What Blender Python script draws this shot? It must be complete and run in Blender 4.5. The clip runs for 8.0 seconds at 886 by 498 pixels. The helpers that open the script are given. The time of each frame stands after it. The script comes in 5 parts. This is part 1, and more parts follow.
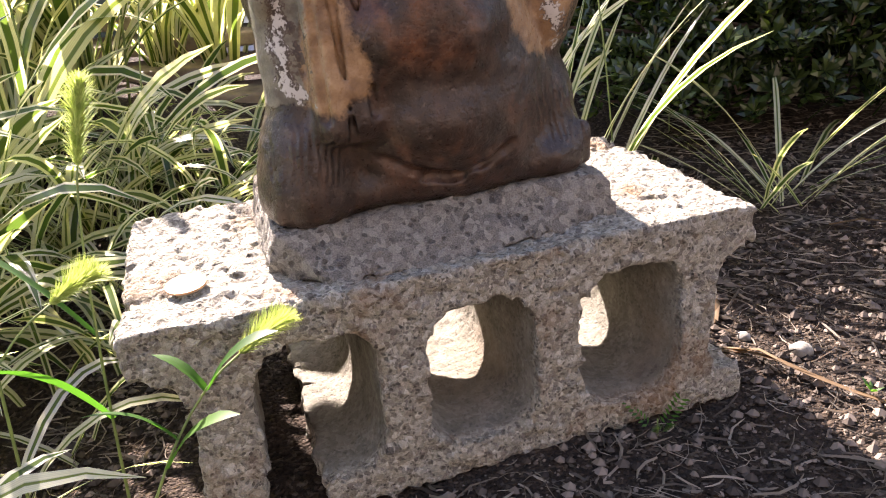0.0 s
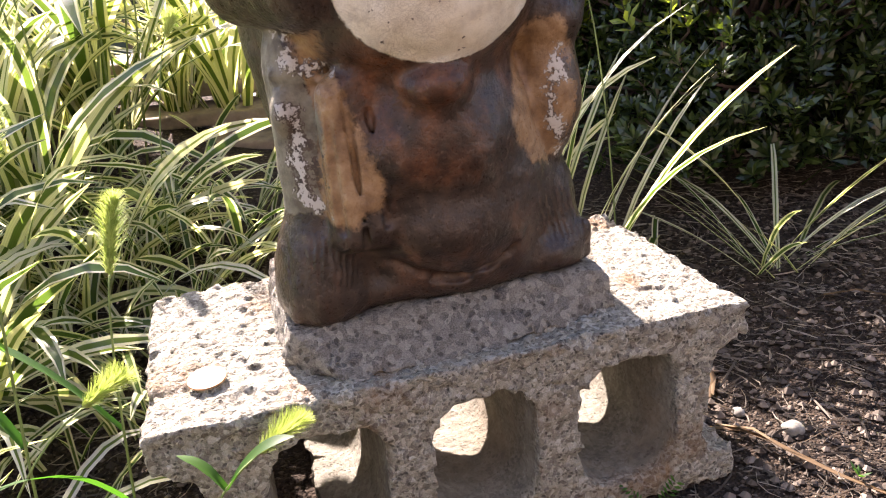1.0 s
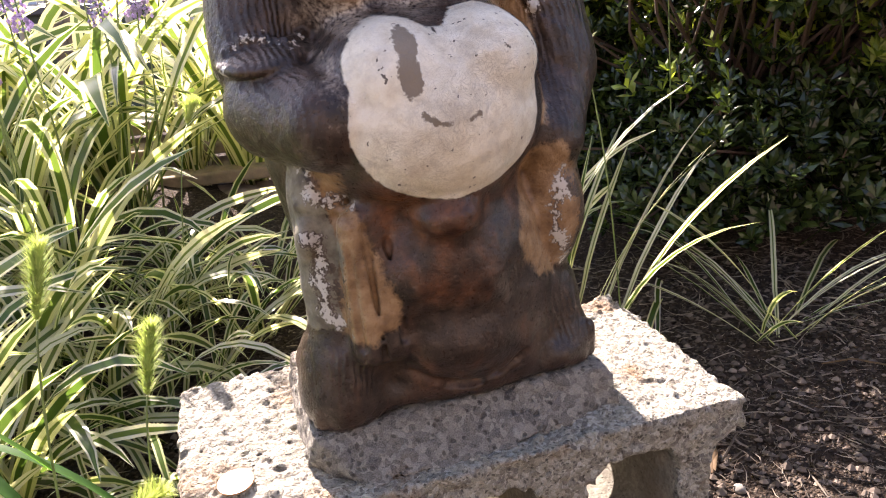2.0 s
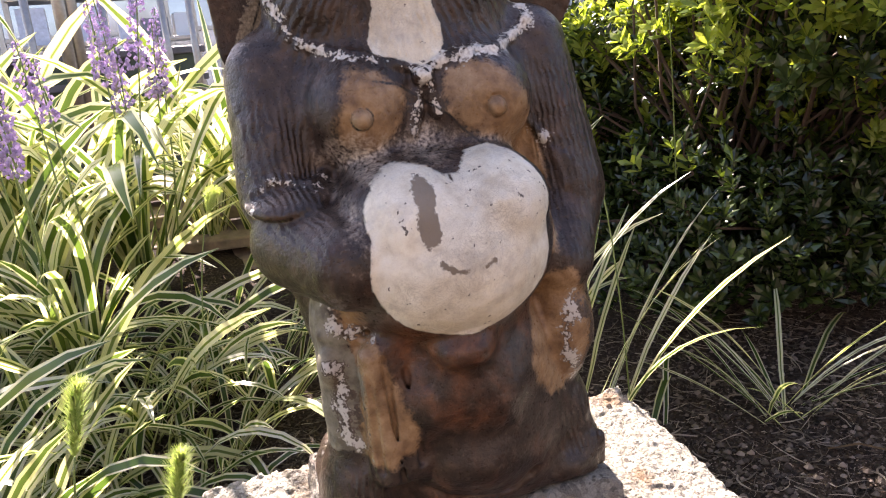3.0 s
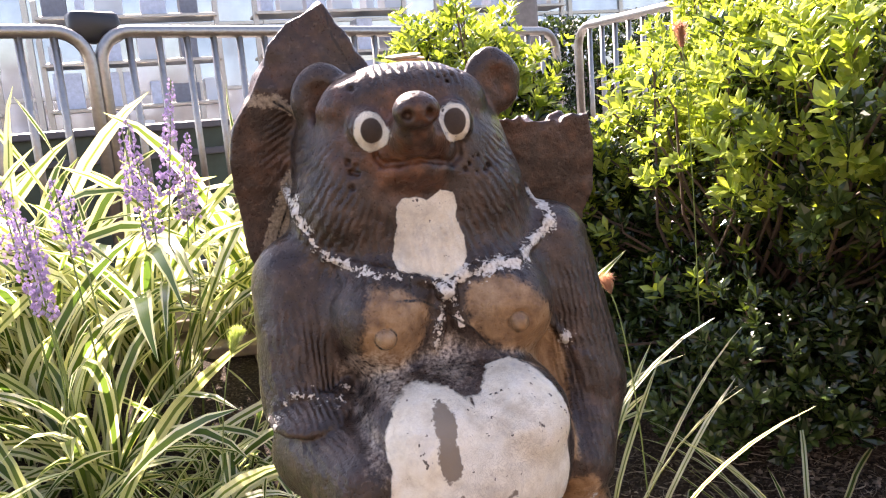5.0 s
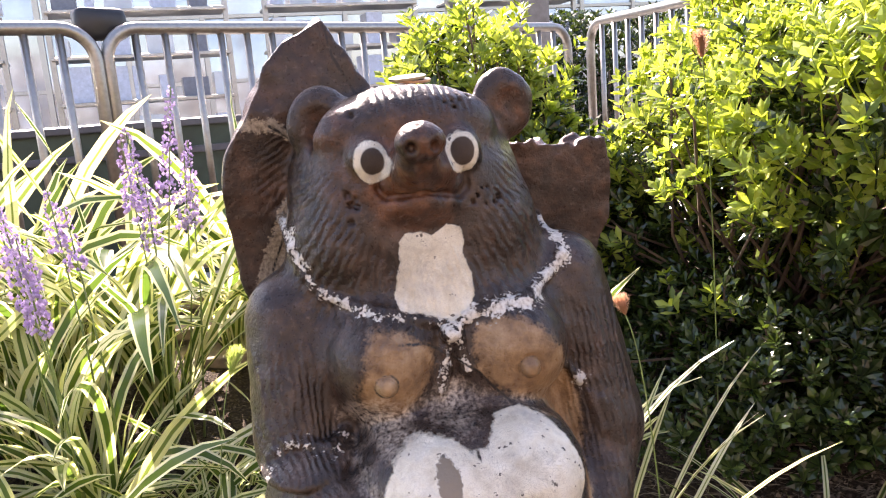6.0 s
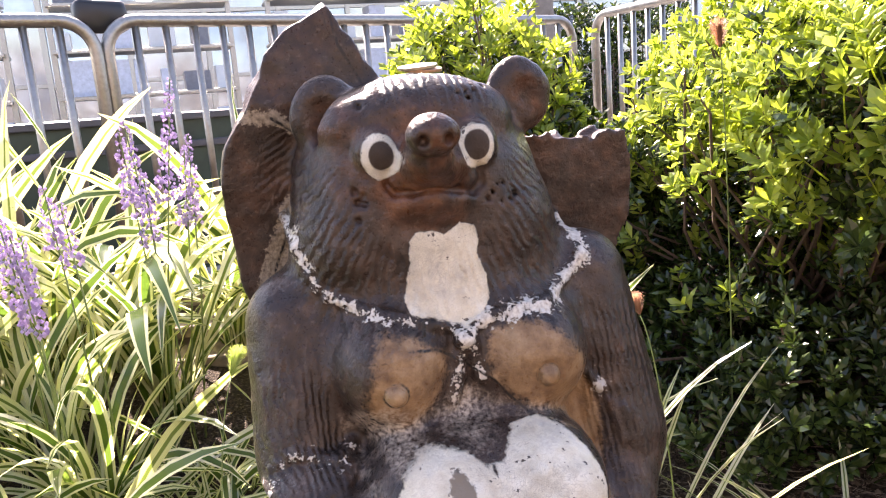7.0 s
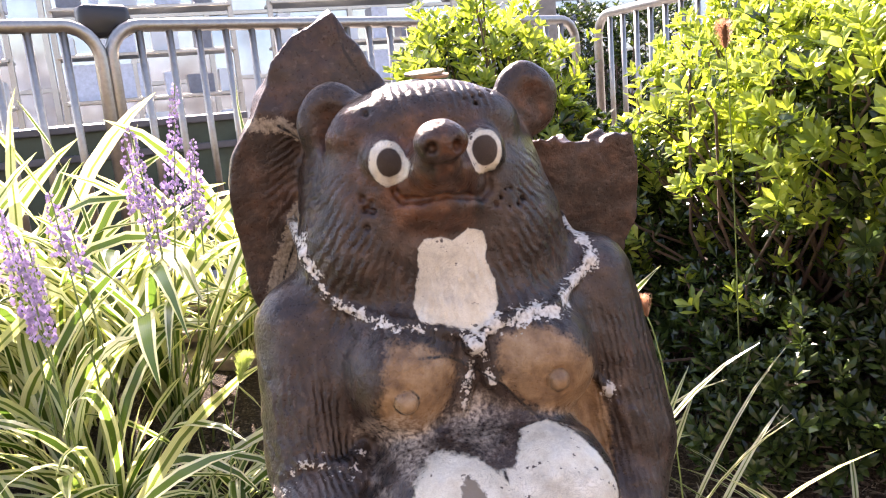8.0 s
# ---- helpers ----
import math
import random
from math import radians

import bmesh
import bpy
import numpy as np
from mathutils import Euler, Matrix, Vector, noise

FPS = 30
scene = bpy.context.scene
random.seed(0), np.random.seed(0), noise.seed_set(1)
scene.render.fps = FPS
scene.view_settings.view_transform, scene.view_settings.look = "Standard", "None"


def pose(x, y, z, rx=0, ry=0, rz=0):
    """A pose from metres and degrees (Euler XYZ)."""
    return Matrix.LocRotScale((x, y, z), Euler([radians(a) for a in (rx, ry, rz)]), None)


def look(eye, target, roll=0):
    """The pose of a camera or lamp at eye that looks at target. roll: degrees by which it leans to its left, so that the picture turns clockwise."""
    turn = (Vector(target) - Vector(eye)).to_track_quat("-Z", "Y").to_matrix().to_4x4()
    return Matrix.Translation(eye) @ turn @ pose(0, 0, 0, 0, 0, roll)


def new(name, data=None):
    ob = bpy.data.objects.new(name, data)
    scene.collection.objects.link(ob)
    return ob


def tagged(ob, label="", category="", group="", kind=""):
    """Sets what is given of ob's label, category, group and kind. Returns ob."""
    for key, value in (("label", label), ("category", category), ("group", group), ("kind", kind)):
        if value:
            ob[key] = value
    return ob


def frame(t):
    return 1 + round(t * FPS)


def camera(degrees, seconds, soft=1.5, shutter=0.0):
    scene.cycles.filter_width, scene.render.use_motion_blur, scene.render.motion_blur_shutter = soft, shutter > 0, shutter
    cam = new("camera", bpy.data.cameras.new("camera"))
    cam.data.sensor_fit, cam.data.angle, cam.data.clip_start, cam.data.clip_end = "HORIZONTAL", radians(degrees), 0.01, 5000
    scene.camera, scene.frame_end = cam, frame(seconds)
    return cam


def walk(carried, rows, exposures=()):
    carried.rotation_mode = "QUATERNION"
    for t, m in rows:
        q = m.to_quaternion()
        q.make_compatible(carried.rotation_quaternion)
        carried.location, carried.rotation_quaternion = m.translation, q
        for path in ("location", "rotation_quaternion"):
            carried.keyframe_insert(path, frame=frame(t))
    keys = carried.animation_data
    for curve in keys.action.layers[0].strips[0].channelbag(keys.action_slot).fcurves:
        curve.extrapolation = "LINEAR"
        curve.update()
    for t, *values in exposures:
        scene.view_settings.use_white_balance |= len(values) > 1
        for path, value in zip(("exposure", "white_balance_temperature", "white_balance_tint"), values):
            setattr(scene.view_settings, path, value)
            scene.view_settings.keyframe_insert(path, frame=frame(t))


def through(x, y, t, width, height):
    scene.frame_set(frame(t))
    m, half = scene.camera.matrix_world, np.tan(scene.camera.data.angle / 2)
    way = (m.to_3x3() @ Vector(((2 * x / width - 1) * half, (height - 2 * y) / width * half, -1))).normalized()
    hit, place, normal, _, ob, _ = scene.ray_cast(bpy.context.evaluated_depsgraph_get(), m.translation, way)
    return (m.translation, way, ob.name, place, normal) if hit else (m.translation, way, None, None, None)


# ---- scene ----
cam = camera(60.6, 8.0, soft=1.1)
PATH = [
    (0.0, (-0.1327, -0.4007, 0.2927), (0.1321, 0.5103, -0.0234), -5.00),
    (0.5, (-0.1320, -0.4046, 0.3241), (0.1303, 0.5100, 0.0165), -4.63),
    (1.0, (-0.1325, -0.4096, 0.3505), (0.1289, 0.5078, 0.0506), -4.41),
    (1.5, (-0.1339, -0.4173, 0.3823), (0.1262, 0.5031, 0.0905), -4.77),
    (3.0, (-0.1367, -0.4258, 0.4858), (0.1179, 0.5098, 0.2412), -5.29),
    (3.5, (-0.1344, -0.4294, 0.5139), (0.1184, 0.5112, 0.2873), -4.92),
    (4.0, (-0.1305, -0.4269, 0.5440), (0.1210, 0.5167, 0.3287), -5.00),
    (4.5, (-0.1308, -0.4229, 0.5690), (0.1168, 0.5268, 0.3767), -4.76),
    (5.0, (-0.1244, -0.4112, 0.5858), (0.1125, 0.5440, 0.4086), -4.69),
    (6.5, (-0.1096, -0.3589, 0.6093), (0.1125, 0.5971, 0.4178), -4.46),
    (7.0, (-0.1108, -0.3479, 0.6050), (0.1094, 0.6082, 0.4117), -4.53),
    (7.5, (-0.1124, -0.3454, 0.6076), (0.1038, 0.6119, 0.4156), -4.75),
    (8.0, (-0.1128, -0.3467, 0.6082), (0.1023, 0.6108, 0.4160), -5.07),
]
walk(cam, [(t, look(e, g, r)) for t, e, g, r in PATH], [(0.0, 2.55, 7250, 27), (1.5, 2.42, 7250, 27), (3.0, 2.33, 7250, 27), (4.0, 2.40, 7450, 26), (5.0, 2.55, 7450, 26), (6.5, 2.7, 7450, 26), (8.0, 2.75, 7450, 26)])

# ---- light ----
SUN = Vector((-0.227, 1.19, 1.10)).normalized()
world = bpy.data.worlds.new("world")
scene.world = world
world.use_nodes = True
wn = world.node_tree
sky = wn.nodes.new("ShaderNodeTexSky")
sky.sky_type = "NISHITA"
sky.sun_disc = False
sky.sun_elevation = math.asin(SUN.z)
sky.sun_rotation = math.atan2(SUN.x, SUN.y)
wn.nodes["Background"].inputs["Strength"].default_value = 0.10
wn.links.new(sky.outputs["Color"], wn.nodes["Background"].inputs["Color"])
sun = new("sun", bpy.data.lights.new("sun", "SUN"))
sun.data.energy = 5.0
sun.data.angle = radians(0.53)
sun.data.color = (1.0, 0.97, 0.92)
sun.matrix_world = look(SUN * 20, (0, 0, 0))

# ---- the tilt of the block on its slope ----
BLOCK = Matrix(((0.99966, -0.00112, -0.0260, 0), (-0.00112, 0.99629, -0.0860, 0), (0.0260, 0.0860, 0.99596, 0), (0, 0, 0, 1)))


# ---- node helpers ----
def material(name, rough=0.6, metallic=0.0, specular=0.5):
    m = bpy.data.materials.new(name)
    m.use_nodes = True
    b = m.node_tree.nodes["Principled BSDF"]
    b.inputs["Roughness"].default_value = rough
    b.inputs["Metallic"].default_value = metallic
    b.inputs["Specular IOR Level"].default_value = specular
    return m, m.node_tree, b


def node(nt, kind, **sets):
    n = nt.nodes.new("ShaderNode" + kind)
    for k, v in sets.items():
        n.inputs[k.replace("_", " ")].default_value = v
    return n


def coords(nt, scale=(1, 1, 1)):
    tc = nt.nodes.new("ShaderNodeTexCoord")
    mp = nt.nodes.new("ShaderNodeMapping")
    mp.inputs["Scale"].default_value = scale
    nt.links.new(tc.outputs["Object"], mp.inputs["Vector"])
    return mp.outputs["Vector"]


def noise_tex(nt, vec, scale, detail=4, rough=0.6):
    n = node(nt, "TexNoise", Scale=scale, Detail=detail, Roughness=rough)
    nt.links.new(vec, n.inputs["Vector"])
    return n.outputs["Fac"]


def ramp(nt, fac, stops):
    r = nt.nodes.new("ShaderNodeValToRGB")
    while len(r.color_ramp.elements) < len(stops):
        r.color_ramp.elements.new(0.5)
    for e, (p, c) in zip(r.color_ramp.elements, stops):
        e.position = p
        e.color = (*c, 1) if len(c) == 3 else c
    nt.links.new(fac, r.inputs["Fac"])
    return r.outputs["Color"]


def mix(nt, fac, a, b, blend="MIX"):
    n = nt.nodes.new("ShaderNodeMix")
    n.data_type = "RGBA"
    n.blend_type = blend
    for sock, v in ((n.inputs[0], fac), (n.inputs[6], a), (n.inputs[7], b)):
        if isinstance(v, (int, float)):
            sock.default_value = v
        elif isinstance(v, tuple):
            sock.default_value = (*v, 1)
        else:
            nt.links.new(v, sock)
    return n.outputs[2]


def calc(nt, op, a, b=0.0, c=0.0, clamp=False):
    n = nt.nodes.new("ShaderNodeMath")
    n.operation = op
    n.use_clamp = clamp
    for sock, v in zip(n.inputs, (a, b, c)):
        if isinstance(v, (int, float)):
            sock.default_value = v
        else:
            nt.links.new(v, sock)
    return n.outputs[0]


def attr(nt, name):
    n = nt.nodes.new("ShaderNodeAttribute")
    n.attribute_name = name
    return n.outputs["Fac"]


def bump(nt, bsdf, height, strength=0.5, distance=0.002):
    n = node(nt, "Bump", Strength=strength, Distance=distance)
    nt.links.new(height, n.inputs["Height"])
    nt.links.new(n.outputs["Normal"], bsdf.inputs["Normal"])


def sharp(nt, d, soft):
    """0..1 over a signed distance d, soft metres wide."""
    return calc(nt, "MULTIPLY_ADD", d, 0.5 / soft, 0.5, clamp=True)


# ---- mesh helpers ----
def part(name, bm, mat, parent=None, label=""):
    me = bpy.data.meshes.new(name)
    if isinstance(bm, bmesh.types.BMesh):
        bm.to_mesh(me)
        bm.free()
    else:
        me.from_pydata(*bm)
    me.materials.append(mat)
    ob = new(name, me)
    ob.parent = parent
    return tagged(ob, label)


def smooth(ob):
    ob.data.polygons.foreach_set("use_smooth", [True] * len(ob.data.polygons))
    return ob


def boxes(bm, size, at=(0, 0, 0), turn=None, bevel=0.0):
    m = Matrix.Translation(at) @ (turn or Matrix()) @ Matrix.Diagonal((*size, 1))
    r = bmesh.ops.create_cube(bm, size=1, matrix=m)
    if bevel:
        es = list({e for v in r["verts"] for e in v.link_edges})
        bmesh.ops.bevel(bm, geom=es, offset=bevel, segments=2, profile=0.5, affect="EDGES")
    return bm


def tube(points, radius, sides=8, taper=None):
    """A round bar along points: (verts, edges, faces)."""
    pts = [Vector(p) for p in points]
    vs, fs = [], []
    side = None
    for i, p in enumerate(pts):
        d = (pts[min(i + 1, len(pts) - 1)] - pts[max(i - 1, 0)]).normalized()
        if side is None:
            side = d.cross(Vector((0, 0, 1)) if abs(d.z) < 0.9 else Vector((1, 0, 0))).normalized()
        side = (side - d * side.dot(d)).normalized()
        up = d.cross(side)
        r = radius if taper is None else radius + (taper - radius) * i / (len(pts) - 1)
        vs += [tuple(p + r * (math.cos(a) * side + math.sin(a) * up)) for a in [2 * math.pi * k / sides for k in range(sides)]]
    for i in range(len(pts) - 1):
        for k in range(sides):
            a, b = i * sides + k, i * sides + (k + 1) % sides
            fs.append((a, b, b + sides, a + sides))
    fs.append(tuple(range(sides))[::-1])
    fs.append(tuple(range(len(vs) - sides, len(vs))))
    return vs, [], fs


def join(*meshes):
    vs, fs = [], []
    for v, _, f in meshes:
        n = len(vs)
        vs += list(v)
        fs += [tuple(i + n for i in q) for q in f]
    return vs, [], fs


# ---- solid modelling on a grid ----
TABLE = np.random.RandomState(5).rand(32, 32, 32).astype(np.float32)


def lattice(x, y, z, size, seed=0):
    """Smooth noise, -1..1, with features of that size."""
    ps = []
    for k, p in enumerate((x, y, z)):
        q = p / size + 7.31 * seed + 3.7 * k + 64
        i = np.floor(q).astype(np.int32)
        u = (q - i).astype(np.float32)
        ps.append((i % 32, (i + 1) % 32, u * u * (3 - 2 * u)))
    (x0, x1, u), (y0, y1, v), (z0, z1, w) = ps
    low = (TABLE[x0, y0, z0] * (1 - u) + TABLE[x1, y0, z0] * u) * (1 - v) + (TABLE[x0, y1, z0] * (1 - u) + TABLE[x1, y1, z0] * u) * v
    top = (TABLE[x0, y0, z1] * (1 - u) + TABLE[x1, y0, z1] * u) * (1 - v) + (TABLE[x0, y1, z1] * (1 - u) + TABLE[x1, y1, z1] * u) * v
    return (low * (1 - w) + top * w) * 2 - 1


class Clay:
    """A solid as distances on a grid: blended lumps, cut and skinned into one mesh."""

    def __init__(self, low, high, step):
        self.low, self.step = np.array(low, np.float32), step
        self.n = [int(math.ceil((h - l) / step)) + 1 for l, h in zip(low, high)]
        self.axes = [self.low[k] + step * np.arange(self.n[k], dtype=np.float32) for k in range(3)]
        self.f = np.full(self.n, 0.05, np.float32)

    def window(self, low, high):
        s, g = [], []
        for k in range(3):
            a = max(0, int((low[k] - self.low[k]) / self.step))
            b = min(self.n[k], int((high[k] - self.low[k]) / self.step) + 2)
            s.append(slice(a, max(a, b)))
            shape = [1, 1, 1]
            shape[k] = -1
            g.append(self.axes[k][s[k]].reshape(shape))
        return tuple(s), g

    def blend(self, s, d, k, cut=False):
        f = self.f[s]
        if cut:
            f, d = -f, d
        h = np.maximum(k - np.abs(f - d), 0) / k if k > 0 else 0
        r = np.minimum(f, d) - h * h * k * 0.25
        self.f[s] = -r if cut else r

    def egg(self, c, r, k=0.012, turn=(0, 0, 0), cut=False):
        big = max(r) + 2 * k + 0.004
        s, (x, y, z) = self.window([q - big for q in c], [q + big for q in c])
        m = Euler([radians(a) for a in turn]).to_matrix().transposed()
        p = [x - c[0], y - c[1], z - c[2]]
        q = [m[i][0] * p[0] + m[i][1] * p[1] + m[i][2] * p[2] for i in range(3)]
        k0 = np.sqrt((q[0] / r[0]) ** 2 + (q[1] / r[1]) ** 2 + (q[2] / r[2]) ** 2)
        k1 = np.sqrt((q[0] / r[0] ** 2) ** 2 + (q[1] / r[1] ** 2) ** 2 + (q[2] / r[2] ** 2) ** 2) + 1e-6
        self.blend(s, k0 * (k0 - 1) / k1, k, cut)

    def limb(self, a, b, ra, rb, k=0.01, cut=False):
        big = max(ra, rb) + 2 * k + 0.004
        s, (x, y, z) = self.window([min(p, q) - big for p, q in zip(a, b)], [max(p, q) + big for p, q in zip(a, b)])
        ab = [q - p for p, q in zip(a, b)]
        t = ((x - a[0]) * ab[0] + (y - a[1]) * ab[1] + (z - a[2]) * ab[2]) / max(sum(q * q for q in ab), 1e-9)
        t = np.clip(t, 0, 1)
        d = np.sqrt((x - a[0] - t * ab[0]) ** 2 + (y - a[1] - t * ab[1]) ** 2 + (z - a[2] - t * ab[2]) ** 2)
        self.blend(s, d - (ra + (rb - ra) * t), k, cut)

    def front(self, x, z):
        """The y at which a line from the front first meets the solid."""
        i = int(round((x - self.low[0]) / self.step))
        k = int(round((z - self.low[2]) / self.step))
        col = self.f[min(max(i, 0), self.n[0] - 1), :, min(max(k, 0), self.n[2] - 1)]
        inside = np.nonzero(col < 0)[0]
        return float(self.axes[1][inside[0]]) if len(inside) else 0.15

    def skin(self):
        f, n = self.f, self.n
        s = f < 0
        corners = [(i, j, k) for i in (0, 1) for j in (0, 1) for k in (0, 1)]
        view = lambda a, c: a[c[0]:n[0] - 1 + c[0], c[1]:n[1] - 1 + c[1], c[2]:n[2] - 1 + c[2]]
        count = sum(view(s, c).astype(np.int8) for c in corners)
        cell = np.argwhere((count > 0) & (count < 8))
        index = np.full([m - 1 for m in n], -1, np.int64)
        index[tuple(cell.T)] = np.arange(len(cell))
        total, hits = np.zeros((len(cell), 3)), np.zeros((len(cell), 1))
        for a in corners:
            for axis in range(3):
                if a[axis] == 0:
                    b = tuple(1 if q == axis else a[q] for q in range(3))
                    fa, fb = f[tuple((cell + a).T)], f[tuple((cell + b).T)]
                    on = (fa < 0) != (fb < 0)
                    t = np.where(on, fa / np.where(on, fa - fb, 1), 0)
                    p = np.array(a) + t[:, None] * (np.array(b) - np.array(a))
                    total += p * on[:, None]
                    hits += on[:, None]
        verts = self.low + self.step * (cell + total / hits)
        quads = []
        for axis in range(3):
            u, v = (axis + 1) % 3, (axis + 2) % 3
            inner = [slice(1, m - 1) for m in n]
            inner[axis] = slice(0, n[axis] - 1)
            nextone = list(inner)
            nextone[axis] = slice(1, n[axis])
            s0, s1 = s[tuple(inner)], s[tuple(nextone)]
            for flip, on in ((False, s0 & ~s1), (True, ~s0 & s1)):
                e = np.argwhere(on) + [sl.start for sl in inner]
                if not len(e):
                    continue
                def at(du, dv):
                    q = e.copy()
                    q[:, u] += du
                    q[:, v] += dv
                    return index[tuple(q.T)]
                q = np.stack([at(-1, -1), at(0, -1), at(0, 0), at(-1, 0)], 1)
                quads.append(q[:, ::-1] if flip else q)
        return verts, np.concatenate(quads)

    def mesh(self, name, mat, parent=None, label=""):
        verts, quads = self.skin()
        me = bpy.data.meshes.new(name)
        me.vertices.add(len(verts))
        me.vertices.foreach_set("co", verts.astype(np.float32).ravel())
        me.loops.add(quads.size)
        me.loops.foreach_set("vertex_index", quads.astype(np.int32).ravel())
        me.polygons.add(len(quads))
        me.polygons.foreach_set("loop_start", np.arange(0, quads.size, 4, dtype=np.int32))
        me.polygons.foreach_set("use_smooth", np.ones(len(quads), bool))
        me.update(calc_edges=True)
        me.validate()
        me.materials.append(mat)
        ob = new(name, me)
        ob.parent = parent
        return tagged(ob, label), verts


def paint(ob, name, values):
    a = ob.data.attributes.new(name, "FLOAT", "POINT")
    a.data.foreach_set("value", np.asarray(values, np.float32))


# ---- materials ----
def noise_out(nt, v, scale):
    n = node(nt, "TexNoise", Scale=scale)
    nt.links.new(v, n.inputs["Vector"])
    return n.outputs["Color"]


def concrete(name, tint, stone, cell=230.0, stain=0.25):
    m, nt, b = material(name, 0.92, 0, 0.25)
    v = coords(nt)
    v2 = mix(nt, 0.006, v, noise_out(nt, v, 120))
    cells = node(nt, "TexVoronoi", Scale=cell)
    small = node(nt, "TexVoronoi", Scale=cell * 2.1)
    nt.links.new(v2, cells.inputs["Vector"])
    nt.links.new(v2, small.inputs["Vector"])
    hue = nt.nodes.new("ShaderNodeSeparateColor")
    nt.links.new(cells.outputs["Color"], hue.inputs["Color"])
    hue2 = nt.nodes.new("ShaderNodeSeparateColor")
    nt.links.new(small.outputs["Color"], hue2.inputs["Color"])
    grain = noise_tex(nt, v, 1100, 3)
    patch, blot = noise_tex(nt, v, 13, 5), noise_tex(nt, v, 45, 4)
    c = mix(nt, 0.8, tint, ramp(nt, hue2.outputs[0], stone))
    edge = calc(nt, "MULTIPLY", ramp(nt, hue.outputs[1], [(0.45, (0, 0, 0)), (0.5, (1, 1, 1))]), ramp(nt, cells.outputs["Distance"], [(0.42, (1, 1, 1)), (0.55, (0, 0, 0))]))
    c = mix(nt, edge, c, ramp(nt, hue.outputs[0], stone))
    c = mix(nt, 0.30, c, ramp(nt, grain, [(0.3, (0.05, 0.045, 0.04)), (0.7, (0.68, 0.62, 0.54))]))
    pit = calc(nt, "MULTIPLY", ramp(nt, hue2.outputs[2], [(0.76, (0, 0, 0)), (0.78, (1, 1, 1))]), ramp(nt, small.outputs["Distance"], [(0.3, (1, 1, 1)), (0.5, (0, 0, 0))]))
    c = mix(nt, calc(nt, "MULTIPLY", pit, 0.6), c, (0.045, 0.04, 0.035))
    c = mix(nt, calc(nt, "MULTIPLY", ramp(nt, patch, [(0.52, (0, 0, 0)), (0.66, (1, 1, 1))]), calc(nt, "MULTIPLY", blot, stain * 1.8), clamp=True), c, (0.25, 0.12, 0.04))
    moulded_shaded = attr(nt, "moulded_shaded")
    # Moulded hole walls, darkened to put the holes' shade into the colour.
    c = mix(nt, calc(nt, "MULTIPLY", moulded_shaded, 0.75), c, ramp(nt, blot, [(0.3, (0.080, 0.074, 0.060)), (0.7, (0.23, 0.22, 0.18))]))
    nt.links.new(c, b.inputs["Base Color"])
    h = calc(nt, "ADD", calc(nt, "MULTIPLY", cells.outputs["Distance"], -0.8), calc(nt, "MULTIPLY", grain, 0.7))
    h = calc(nt, "SUBTRACT", calc(nt, "SUBTRACT", h, calc(nt, "MULTIPLY", small.outputs["Distance"], 0.5)), pit)
    h = calc(nt, "MULTIPLY", h, calc(nt, "MULTIPLY_ADD", moulded_shaded, -0.8, 1.0))
    bump(nt, b, h, 1.0, 0.0036)
    return m


STONES = [(0.0, (0.09, 0.08, 0.07)), (0.22, (0.23, 0.215, 0.165)), (0.5, (0.38, 0.36, 0.275)), (0.8, (0.62, 0.61, 0.52)), (1.0, (0.15, 0.12, 0.09))]
CONCRETE = concrete("block_concrete", (0.43, 0.425, 0.345), STONES, 190, 0.6)
DARK_STONES = [(0.0, (0.05, 0.05, 0.055)), (0.4, (0.14, 0.135, 0.12)), (0.7, (0.36, 0.35, 0.30)), (1.0, (0.10, 0.09, 0.085))]
AGGREGATE = concrete("aggregate_concrete", (0.23, 0.22, 0.175), DARK_STONES, 120, 0.15)


